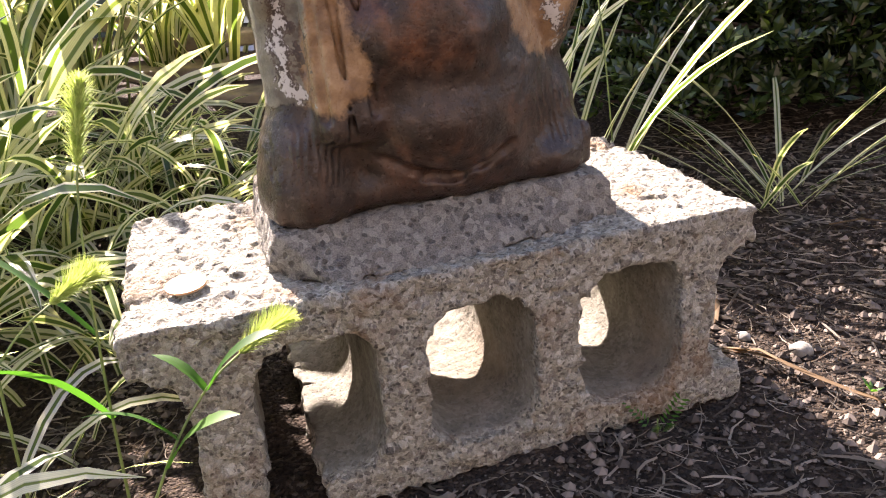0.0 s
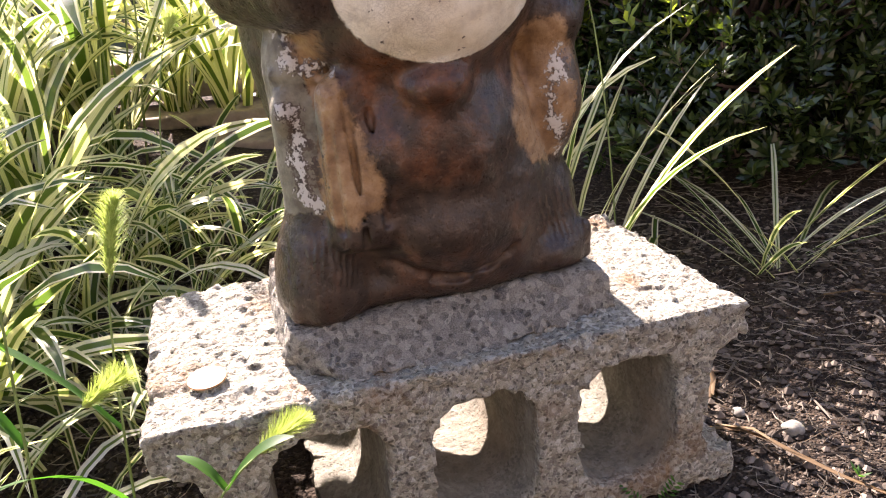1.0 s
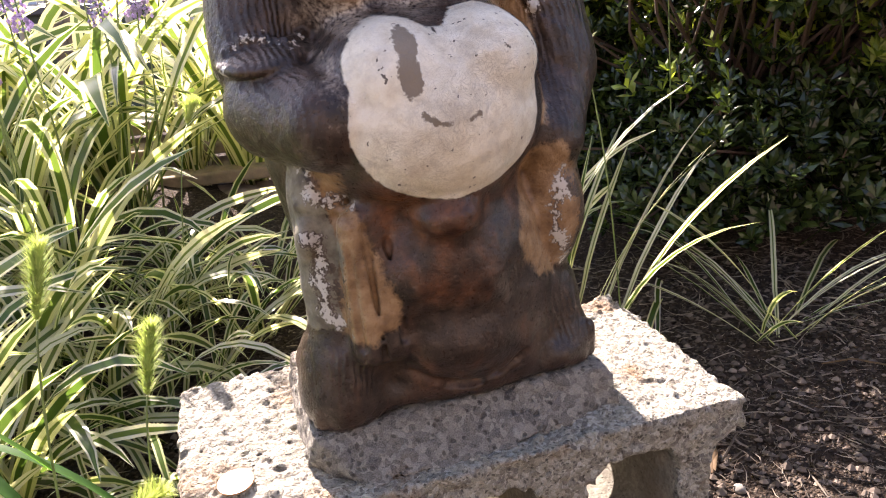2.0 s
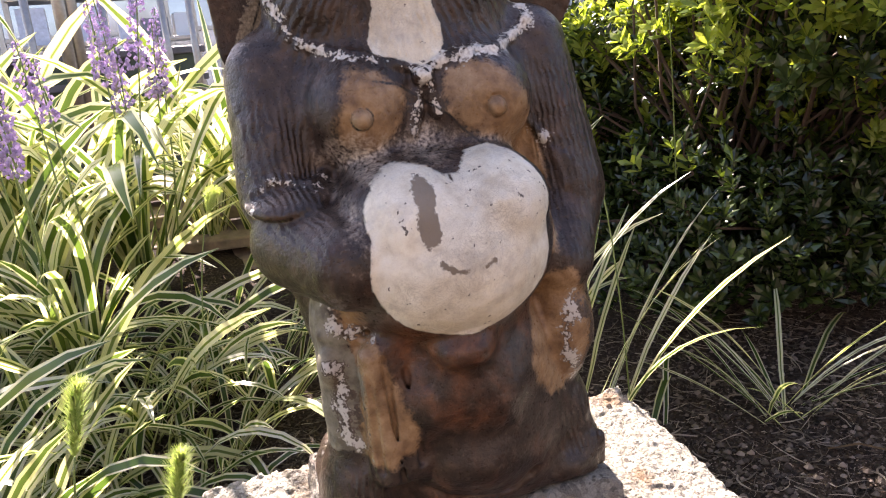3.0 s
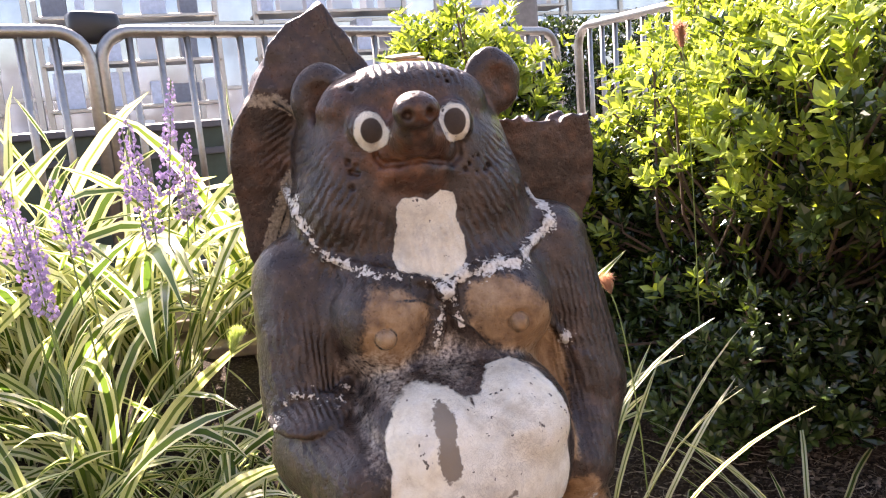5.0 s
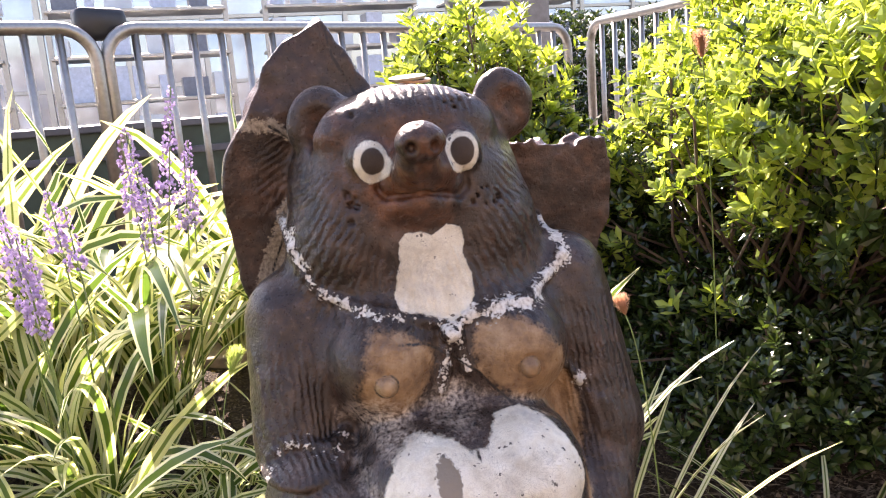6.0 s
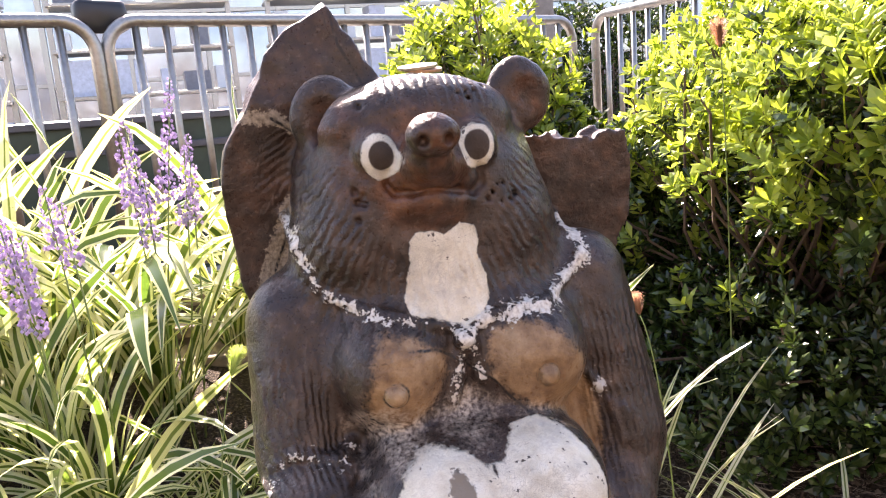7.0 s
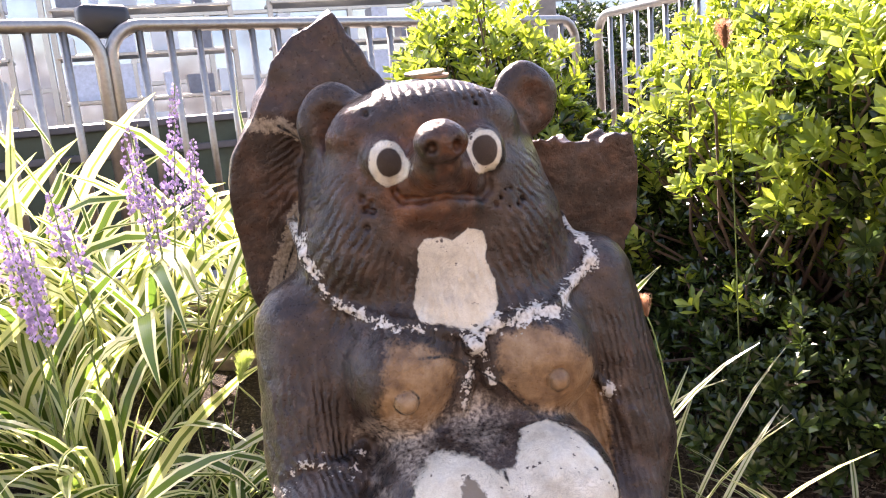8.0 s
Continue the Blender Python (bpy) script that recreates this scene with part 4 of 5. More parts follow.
STIFF = [blade_mesh("leaf", 0.30 + 0.02 * k, 0.0095 + 0.0006 * (k % 3), 0.35 + 0.22 * (k % 4), -0.5 + 0.25 * (k % 5), LILY, 80 + k) for k in range(7)]


def lily_clump(x, y, leaves, size, seed, label, lean=None, tip=0, blades=BLADES, fan=70):
    rng = random.Random(seed)
    z = ground_height(x, y)
    thing = new("lilyturf")
    thing.location = (x, y, z - 0.01)
    tagged(thing, label, "plant", "striped grass-like plants")
    for i in range(leaves):
        leaf = new("leaf", blades[rng.randrange(len(blades))])
        leaf.parent = thing
        a = rng.uniform(0, 360) if lean is None else rng.gauss(lean, fan)
        s = size * rng.uniform(0.7, 1.12)
        r = 0.025 * math.sqrt(rng.random())
        leaf.matrix_basis = Matrix.Translation((r * math.cos(i), r * math.sin(i), 0)) @ pose(0, 0, 0, 0, 0, a) @ pose(0, 0, 0, rng.uniform(-8, 8), tip + rng.uniform(-14, 12), 0) @ Matrix.Scale(s, 4)
    return thing


STRIPED = "green and cream striped grass-like plant with arching leaves"
rng = random.Random(11)
spots = []
for j in range(6):
    for i in range(7):
        x = -0.92 + 0.135 * i + rng.uniform(-0.04, 0.04) + 0.03 * (j % 2)
        y = 0.21 + 0.145 * j + rng.uniform(-0.04, 0.04)
        if x < (-0.36 if y < 0.5 else -0.24 if y < 0.72 else -0.14 if y < 0.86 else 0.02):
            spots.append((x, y))
for k, (x, y) in enumerate(spots):
    lily_clump(x, y, 30 if y > 0.75 else 22, rng.uniform(0.95, 1.2) * (1.12 if y > 0.7 else 0.85), 100 + k, STRIPED)
for k, (x, y, n, s) in enumerate([(-0.40, 0.03, 20, 0.72), (-0.52, -0.02, 22, 0.85), (-0.40, 0.15, 20, 0.8), (-0.62, 0.08, 26, 0.9), (-0.30, 0.34, 14, 0.6), (-0.24, 0.44, 14, 0.6), (-0.16, 0.52, 12, 0.5), (-0.30, 0.20, 8, 0.42), (-0.47, 0.10, 24, 0.8), (-0.40, 0.24, 24, 0.85), (-0.36, 0.42, 26, 0.9), (-0.5, 0.3, 30, 1.0), (-0.33, -0.06, 14, 0.55)]):
    lily_clump(x, y, int(n * 0.45), s, 300 + k, STRIPED)
for k, (x, y) in enumerate([(-0.24, 0.34), (-0.18, 0.40), (-0.14, 0.47), (-0.22, 0.50), (-0.10, 0.56), (-0.28, 0.46), (-0.19, 0.60), (-0.32, 0.56)]):
    lily_clump(x, y, 18, 0.58 + 0.05 * (k % 3), 370 + k, STRIPED, None, 24)
for k, (x, y, n, s) in enumerate([(-0.275, -0.03, 14, 0.46), (-0.31, 0.05, 16, 0.52), (-0.27, 0.11, 12, 0.48), (-0.34, -0.12, 14, 0.45), (-0.40, -0.08, 18, 0.6), (-0.26, 0.22, 14, 0.5)]):
    lily_clump(x, y, n // 3, s, 390 + k, STRIPED, None, 26)
low = random.Random(8)
for k in range(13):
    lily_clump(-0.60 + 0.034 * k + low.uniform(-0.02, 0.02), 0.24 + 0.055 * (k % 6) + low.uniform(-0.02, 0.02), 18, 0.58 + 0.04 * (k % 3), 340 + k, STRIPED, None, 26)
lily_clump(0.430, 0.235, 24, 0.72, 401, "striped grass-like plant in bare mulch beside the block", None, 34, STIFF)
lily_clump(0.225, 0.31, 7, 0.92, 402, "striped grass-like plant behind the block, under the shrub", 0, 12, STIFF, 55)
lily_clump(0.20, 0.34, 5, 1.0, 405, "striped grass-like plant behind the block, under the shrub", -10, -4, STIFF, 60)
lily_clump(0.29, 0.26, 5, 0.6, 403, "striped grass-like plant behind the block, under the shrub", None, 25)
lily_clump(0.20, 0.42, 8, 0.95, 404, "striped grass-like plant behind the block, under the shrub")


def leaf_fan(rng, at, way, size, n):
    """One shoot tip: n small leaves in a whorl about way, as (verts, faces)."""
    vs, fs = [], []
    way = way.normalized()
    side = way.orthogonal().normalized()
    up = way.cross(side)
    for k in range(n):
        a = 2 * math.pi * (k / n) + rng.uniform(-0.4, 0.4)
        out = math.cos(a) * side + math.sin(a) * up
        tip = (way * rng.uniform(0.35, 1.1) + out).normalized()
        ln = size * rng.uniform(0.7, 1.15)
        w = ln * 0.20
        across = tip.cross(way).normalized()
        cup = tip.cross(across) * (-0.12 * ln)
        n0 = len(vs)
        for p in (at, at + tip * ln * 0.62 + across * w + cup * 0.2, at + tip * ln * 0.55 + cup, at + tip * ln * 0.62 - across * w + cup * 0.2, at + tip * ln * 0.97 + cup * 0.3):
            vs.append(tuple(p))
        fs += [(n0, n0 + 1, n0 + 2), (n0, n0 + 2, n0 + 3), (n0 + 1, n0 + 4, n0 + 2), (n0 + 2, n0 + 4, n0 + 3)]
    return vs, fs


def shoot_mesh(seed, mat):
    rng = random.Random(seed)
    up = Vector((0, 0, 1))
    v1, f1 = leaf_fan(rng, Vector((0, 0, 0)), up, rng.uniform(0.022, 0.032), rng.randint(6, 9))
    v2, f2 = leaf_fan(rng, Vector((0, 0, -0.014)), up, rng.uniform(0.019, 0.027), rng.randint(3, 5))
    stalk = tube([(0.004, 0, -0.05), (0, 0, -0.02), (0, 0, 0.001)], 0.0011, 4, 0.0006)
    vs, _, fs = join((v1, [], f1), (v2, [], f2), stalk)
    me = bpy.data.meshes.new("shoot")
    me.from_pydata(vs, [], fs)
    me.materials.append(mat)
    return me


SHOOTS = [shoot_mesh(900 + k, AZALEA) for k in range(10)]
SHADED_SHOOTS = [shoot_mesh(930 + k, AZALEA_SHADED) for k in range(10)]


def shrub(label, lumps, shoots, seed, root, near, lit_from=0.55):
    """lumps: ellipsoids (centre, radii, how deep the shoots lie, share) that the shoots fill. near: those before this y
    are parts of their own. The last argument: from this height on the outer tips get the sunlit leaf colour.
    """
    rng = random.Random(seed)
    thing = new("azalea_shrub")
    thing.location = (root[0], root[1], ground_height(*root))
    tagged(thing, label, "shrub")
    base = Vector(thing.location)
    lit, shaded = ([], []), ([], [])
    limbs = []
    singles = 0
    weight = [(r[0] * r[1] + r[1] * r[2] + r[0] * r[2]) * share for c, r, loose, share in lumps]
    for i in range(shoots):
        c, r, loose, share = rng.choices(lumps, weight)[0]
        d = Vector((rng.gauss(0, 1), rng.gauss(0, 1), rng.gauss(0, 1))).normalized()
        bulge = 1 + 0.28 * noise.noise((d.x * 3 + seed, d.y * 3, d.z * 3 + c[0])) + 0.24 * noise.noise((d.x * 8, d.y * 8 + seed, d.z * 8))
        depth = bulge * (1 - abs(rng.gauss(0, loose)))
        if rng.random() < 0.05:
            depth += rng.uniform(0.05, 0.22)
        p = Vector((c[0] + d.x * r[0] * depth, c[1] + d.y * r[1] * depth, c[2] + d.z * r[2] * depth))
        if p.z < ground_height(p.x, p.y) + 0.05:
            continue
        way = (d + Vector((0, 0, 1.0)) + Vector((rng.uniform(-0.4, 0.4), rng.uniform(-0.4, 0.4), rng.uniform(-0.2, 0.4)))).normalized()
        # Leaf tone picked by height, depth and side to imitate where sun reaches.
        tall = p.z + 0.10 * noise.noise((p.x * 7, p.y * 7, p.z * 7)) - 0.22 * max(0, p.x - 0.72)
        tip = depth > 0.72 and tall > lit_from and rng.random() < 0.30 + 2.4 * (tall - lit_from)
        if p.y < near and p.x < 0.72 and singles < 300:
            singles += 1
            s = new("shoot", (SHOOTS if tip else SHADED_SHOOTS)[rng.randrange(10)])
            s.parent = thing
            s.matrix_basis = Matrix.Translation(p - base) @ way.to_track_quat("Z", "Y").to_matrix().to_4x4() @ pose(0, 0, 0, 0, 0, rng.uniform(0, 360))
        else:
            vs, fs = lit if tip else shaded
            for back, low, high in ((0, 5, 8), (0.014, 3, 5)):
                v, f = leaf_fan(rng, p - base - way * back, way, rng.uniform(0.020, 0.029), rng.randint(low, high))
                n0 = len(vs)
                vs += v
                fs += [tuple(q + n0 for q in t) for t in f]
        if i % 7 == 0:
            limbs.append((p - base, way))
    tagged(part("foliage", (shaded[0], [], shaded[1]), AZALEA_SHADED, thing, "dark glossy leaves, coloured as if in shade"), kind="stuff")
    if lit[0]:
        tagged(part("new_growth", (lit[0], [], lit[1]), AZALEA, thing, "bright yellow-green leaves, coloured as if sunlit"), kind="stuff")
    tubes = []
    for p, way in limbs:
        foot = Vector((rng.gauss(0, 0.06), rng.gauss(0, 0.06), 0))
        m = foot.lerp(p, 0.55) + Vector((rng.uniform(-0.04, 0.04), rng.uniform(-0.04, 0.04), rng.uniform(-0.04, 0.04)))
        tubes.append(tube([foot, foot.lerp(m, 0.6), m, p - way * 0.02, p], 0.0040, 5, 0.001))
    tagged(part("branchwork", join(*tubes), BARK, thing), kind="stuff")
    return thing


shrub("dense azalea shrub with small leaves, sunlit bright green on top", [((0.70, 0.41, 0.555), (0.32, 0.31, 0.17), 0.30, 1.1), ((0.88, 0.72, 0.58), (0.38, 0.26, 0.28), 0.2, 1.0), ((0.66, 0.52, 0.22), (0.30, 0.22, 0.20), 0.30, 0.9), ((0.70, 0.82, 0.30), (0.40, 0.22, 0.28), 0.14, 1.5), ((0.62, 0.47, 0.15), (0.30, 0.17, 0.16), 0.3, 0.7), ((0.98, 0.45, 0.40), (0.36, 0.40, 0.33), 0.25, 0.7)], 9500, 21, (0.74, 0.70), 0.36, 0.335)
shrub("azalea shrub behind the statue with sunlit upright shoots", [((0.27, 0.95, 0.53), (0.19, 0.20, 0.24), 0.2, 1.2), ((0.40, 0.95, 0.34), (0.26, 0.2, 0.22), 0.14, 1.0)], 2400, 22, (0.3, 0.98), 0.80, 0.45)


def far_hedge(x, y, size, sprays, seed):
    """A clipped street hedge: woody stems under a loose mass of leaf sprays."""
    rng = random.Random(seed)
    thing = new("street_hedge")
    thing.location = (x, y, -0.1)
    tagged(thing, "dark green street hedge beyond the barriers", "hedge")
    vs, fs, stems = [], [], []
    for i in range(sprays):
        p = Vector((rng.uniform(-0.5, 0.5) * size[0], rng.uniform(-0.5, 0.5) * size[1], size[2] * (0.12 + 0.88 * rng.random())))
        p.z += 0.12 * noise.noise((p.x * 2.3, p.y * 2.3, seed))
        v, f = leaf_fan(rng, p, Vector((rng.uniform(-0.6, 0.6), -0.4, 1)), rng.uniform(0.05, 0.08), 6)
        n0 = len(vs)
        vs += v
        fs += [tuple(q + n0 for q in t) for t in f]
        if i % 40 == 0:
            stems.append(tube([(p.x * 0.8, p.y * 0.5, 0), (p.x * 0.95, p.y * 0.8, p.z * 0.5), p], 0.010, 5, 0.003))
    tagged(part("foliage", (vs, [], fs), AZALEA_SHADED, thing), kind="stuff")
    tagged(part("stems", join(*stems), BARK, thing), kind="stuff")


far_hedge(2.75, 5.75, (1.5, 0.7, 1.35), 2200, 51)


# ---- barriers ----
def barrier(at, turn, length, label):
    thing = new("crowd_barrier")
    thing.matrix_world = pose(*at, 0, 0, turn)
    tagged(thing, label, "barrier", "steel barriers along the path")
    r, h = 0.021, 1.04
    arc = [(0.10 - 0.10 * math.cos(a), 0, h - 0.10 + 0.10 * math.sin(a)) for a in np.linspace(0, math.pi / 2, 7)]
    loop = [(0, 0, 0.02)] + arc + [(length - p[0], 0, p[2]) for p in arc[::-1]] + [(length, 0, 0.02)]
    smooth(part("frame", tube(loop, r, 12), STEEL, thing))
    smooth(part("bottom_rail", tube([(0, 0, 0.24), (length, 0, 0.24)], 0.015, 10), STEEL, thing))
    bar = tube([(0, 0, 0.24), (0, 0, h)], 0.0125, 8)
    me = bpy.data.meshes.new("bar")
    me.from_pydata(*bar)
    me.materials.append(STEEL)
    me.polygons.foreach_set("use_smooth", [True] * len(me.polygons))
    n = int(length / 0.095)
    for i in range(1, n):
        b = new("bar", me)
        b.parent = thing
        b.location = (length * i / n, 0, 0)
    for x in (0.0, length):
        smooth(part("foot", tube([(x, -0.22, 0.0), (x, -0.2, 0.025), (x, 0.2, 0.025), (x, 0.22, 0.0)], 0.014, 8), STEEL, thing))
    return thing


barrier((-2.445, 1.455, -0.115), 23, 2.05, "galvanised steel barrier with upright bars")
barrier((-0.53, 2.275, -0.115), 23.5, 2.10, "galvanised steel barrier with upright bars")
barrier((1.53, 3.15, -0.1), -80, 2.05, "galvanised steel barrier standing at an angle to the others")


# ---- garden edge, flowers, weeds ----
def board(at, size, turn, label):
    bm = boxes(bmesh.new(), size, (0, 0, 0), None, 0.004)
    ob = part("plank", bm, WOOD)
    ob.matrix_world = pose(*at, *turn)
    return tagged(ob, label, "plank", "weathered planks edging the bed")


for k in range(5):
    board((-0.18 + 0.02 * (k % 2), 0.86 + 0.05 * k, 0.125 + 0.044 * k), (0.9, 0.10, 0.022), (8, 1.5 - 0.7 * k, -4), "weathered grey timber plank edging the planted bed")


def flower_spike(x, y, top, height, tilt, seed, label):
    rng = random.Random(seed)
    thing = new("flower_spike")
    thing.location = (x, y, ground_height(x, y))
    tagged(thing, label, "flower", "purple flower spikes")
    h = top - thing.location.z
    lean = Vector((tilt, rng.uniform(-0.03, 0.03), h))
    line = [Vector((0, 0, 0)), lean * 0.5 + Vector((0.006, 0, 0)), lean]
    smooth(part("stem", tube(line, 0.0018, 6, 0.0008), STALK, thing))
    vs, fs = [], []
    for i in range(int(height * 1300)):
        t = rng.random()
        p = lean * (1 - (1 - t) * height / h)
        a = rng.uniform(0, 6.283)
        r = (0.0025 + 0.0105 * (1 - t) ** 0.6) * rng.uniform(0.6, 1.1)
        q = p + Vector((r * math.cos(a), r * math.sin(a), rng.uniform(-0.002, 0.002)))
        s = rng.uniform(0.0016, 0.0030) * (1.15 - 0.5 * t)
        n = len(vs)
        vs += [tuple(q + Vector(d) * s) for d in ((1, 0, 0), (-1, 0, 0), (0, 1, 0), (0, -1, 0), (0, 0, 1.2), (0, 0, -1.2))]
        fs += [(n + i0, n + i1, n + i2) for i0, i1, i2 in ((0, 2, 4), (2, 1, 4), (1, 3, 4), (3, 0, 4), (2, 0, 5), (1, 2, 5), (3, 1, 5), (0, 3, 5))]
    part("blossom", (vs, [], fs), PURPLE, thing, "small lilac florets packed along the stem")
    return thing


LILAC = "lilac flower spike standing among striped leaves"
for k, (x, y, top, h, tilt) in enumerate([(-0.29, 0.66, 0.645, 0.15, 0.085), (-0.24, 0.68, 0.600, 0.12, -0.03), (-0.23, 0.70, 0.575, 0.12, 0.03), (-0.27, 0.70, 0.59, 0.10, -0.01), (-0.25, 0.71, 0.56, 0.10, 0.045), (-0.26, 0.64, 0.535, 0.09, 0.01), (-0.34, 0.50, 0.532, 0.12, -0.03), (-0.345, 0.50, 0.50, 0.11, -0.015), (-0.325, 0.55, 0.536, 0.07, -0.02), (-0.31, 0.55, 0.515, 0.07, -0.02), (-0.38, 0.56, 0.55, 0.11, -0.03), (-0.37, 0.52, 0.49, 0.10, 0.01)]):
    flower_spike(x, y, top + 0.01, h, tilt, 60 + k, LILAC)


def foxtail(root, tip, head, seed, label, mat=None, leaves=()):
    """A wild grass: thin stem bowed from root to tip, a bristly head of that length on its end, flat leaves on the way."""
    rng = random.Random(seed)
    thing = new("foxtail_grass")
    root, tip = Vector(root), Vector(tip)
    thing.location = root
    tagged(thing, label, "grass", "wild foxtail grasses")
    end = tip - root
    line = [Vector((0, 0, 0)), Vector((end.x * 0.15, end.y * 0.15, end.z * 0.5)), Vector((end.x * 0.55, end.y * 0.55, end.z * 0.9)), end]
    curve = [line[0] * (1 - t) ** 3 + line[1] * 3 * t * (1 - t) ** 2 + line[2] * 3 * t * t * (1 - t) + line[3] * t ** 3 for t in np.linspace(0, 1, 12)]
    smooth(part("stem", tube(curve, 0.0010, 6, 0.0006), STALK, thing))
    way = (curve[-1] - curve[-3]).normalized()
    spine = [end + way * head * t + Vector((0, 0, -0.25 * head * t * t)) for t in np.linspace(0, 1, 10)]
    vs, fs = [], []
    for i in range(1000):
        t = rng.random()
        p = spine[int(t * 8.99)].lerp(spine[int(t * 8.99) + 1], t * 8.99 % 1)
        d = Vector((rng.gauss(0, 1), rng.gauss(0, 1), rng.gauss(0, 1))).normalized()
        d = (d - way * d.dot(way) + way * 0.9).normalized()
        side = d.cross(way).normalized()
        full = math.sin(math.pi * min(0.97, 0.12 + 0.8 * t)) ** 0.6
        n = len(vs)
        seedlike = i % 2 == 0
        ln, w = (0.0070 * full, 0.0014) if seedlike else (0.0165 * full, 0.00030)
        vs += [tuple(p), tuple(p + d * ln * 0.5 + side * w), tuple(p + d * ln), tuple(p + d * ln * 0.5 - side * w)]
        fs.append((n, n + 1, n + 2, n + 3))
    part("seed_head", (vs, [], fs), mat or FOX, thing, "bristly seed head")
    for t, ln, a, w in leaves:
        me = blade_mesh("leaf", ln, w, 1.1, 0.3, WEED, seed)
        ob = new("leaf", me)
        ob.parent = thing
        ob.matrix_basis = Matrix.Translation(curve[int(t * 11)]) @ pose(0, 0, 0, 0, 0, a) @ pose(0, 0, 0, 0, 25, 0)
    return thing


WILD = "green foxtail grass with a bristly seed head"
foxtail((-0.215, -0.06, -0.02), (-0.138, -0.035, 0.130), 0.034, 1, "green foxtail grass leaning across the block's front", None, [(0.88, 0.034, 150, 0.0085), (0.85, 0.05, -12, 0.008), (0.66, 0.05, 195, 0.008), (0.6, 0.055, -25, 0.009)])
foxtail((-0.30, -0.03, 0.0), (-0.222, -0.01, 0.165), 0.030, 2, WILD, None, [(0.5, 0.12, 200, 0.010)])
foxtail((-0.214, 0.012, 0.0), (-0.200, 0.020, 0.226), 0.056, 3, WILD, None, [(0.5, 0.16, 170, 0.009), (0.35, 0.14, 240, 0.010)])
foxtail((-0.262, 0.005, 0.0), (-0.245, 0.012, 0.285), 0.056, 4, WILD, None, [(0.6, 0.16, 190, 0.010), (0.4, 0.15, 150, 0.010)])
foxtail((-0.20, 0.36, 0.05), (-0.165, 0.42, 0.345), 0.035, 5, WILD)
foxtail((0.27, 0.30, 0.04), (0.245, 0.33, 0.375), 0.022, 6, "dry foxtail grass with a pinkish seed head", TAWNY)
foxtail((0.44, 0.46, 0.1), (0.365, 0.37, 0.635), 0.035, 7, "dry foxtail grass standing in front of the shrub", TAWNY)


# ---- litter on the soil ----
def litter():
    rng = random.Random(77)
    vs, fs = [], []
    for i in range(11000):
        x, y = rng.uniform(-0.30, 0.80), rng.uniform(-0.34, 0.5)
        if -0.2 < x < 0.2 and -0.005 < y < 0.19:
            continue
        z = ground_height(x, y) + 0.002
        a, ln = rng.uniform(0, 6.283), 0.005 + 0.042 * rng.random() ** 2
        w = 0.0003 + 0.0009 * rng.random() ** 3
        p = Vector((x, y, z))
        d = Vector((math.cos(a), math.sin(a), rng.uniform(-0.1, 0.25)))
        bend = Vector((-d.y, d.x, 0)) * rng.uniform(-0.25, 0.25) * ln
        side = Vector((-d.y, d.x, 0)) * w
        n = len(vs)
        for t, q in ((0, 0.8), (0.35, 1), (0.7, 1), (1, 0.3)):
            c = p + d * ln * t + bend * (t * (1 - t) * 4)
            vs += [tuple(c + side * q), tuple(c + Vector((0, 0, w * 1.4 * q))), tuple(c - side * q)]
        for k in range(3):
            m = n + 3 * k
            fs += [(m, m + 1, m + 4, m + 3), (m + 1, m + 2, m + 5, m + 4)]
    tagged(part("mulch", (vs, [], fs), STRAW), "dry needles, stalks and shredded bark scattered on the soil", "mulch", kind="stuff")
    vs, fs = [], []
    for i in range(24000):
        x, y = rng.uniform(-0.28, 0.62), rng.uniform(-0.32, 0.40)
        if -0.2 < x < 0.2 and -0.005 < y < 0.19:
            continue
        r = 0.0009 + 0.0046 * rng.random() ** 5
        c = Vector((x, y, ground_height(x, y) + r * 0.35))
        n = len(vs)
        for px, py, pz in ((1, 0, 0), (0.3, 0.95, 0.1), (-0.8, 0.6, -0.1), (-0.8, -0.6, 0.1), (0.3, -0.95, 0), (0.1, 0.05, 0.75), (0, 0, -0.8)):
            k = rng.uniform(0.75, 1.2)
            vs.append((c.x + px * r * k, c.y + py * r * k, c.z + pz * r * k))
        for k in range(5):
            fs += [(n + k, n + (k + 1) % 5, n + 5), (n + (k + 1) % 5, n + k, n + 6)]
    tagged(part("gravel", (vs, [], fs), GRIT), "small pale and brown grit lying on the soil", "gravel", kind="stuff")


litter()


def lump(name, x, y, size, label, seed, mat):
    bm = bmesh.new()
    bmesh.ops.create_icosphere(bm, subdivisions=3, radius=1)
    for v in bm.verts:
        k = 1 + 0.18 * noise.noise(v.co * 1.4 + Vector((seed, 0, 0)))
        v.co = Vector((v.co.x * size[0], v.co.y * size[1], v.co.z * size[2])) * k
    ob = smooth(part(name, bm, mat))
    ob.location = (x, y, ground_height(x, y) + size[2] * 0.45)
    return tagged(ob, label, "stone")


lump("stone", 0.268, 0.023, (0.009, 0.008, 0.006), "smooth pale grey pebble half sunk in mulch", 3, PALE_STONE)
lump("stone", 0.245, 0.060, (0.005, 0.006, 0.004), "small pale pebble beside the concrete block", 5, PALE_STONE)


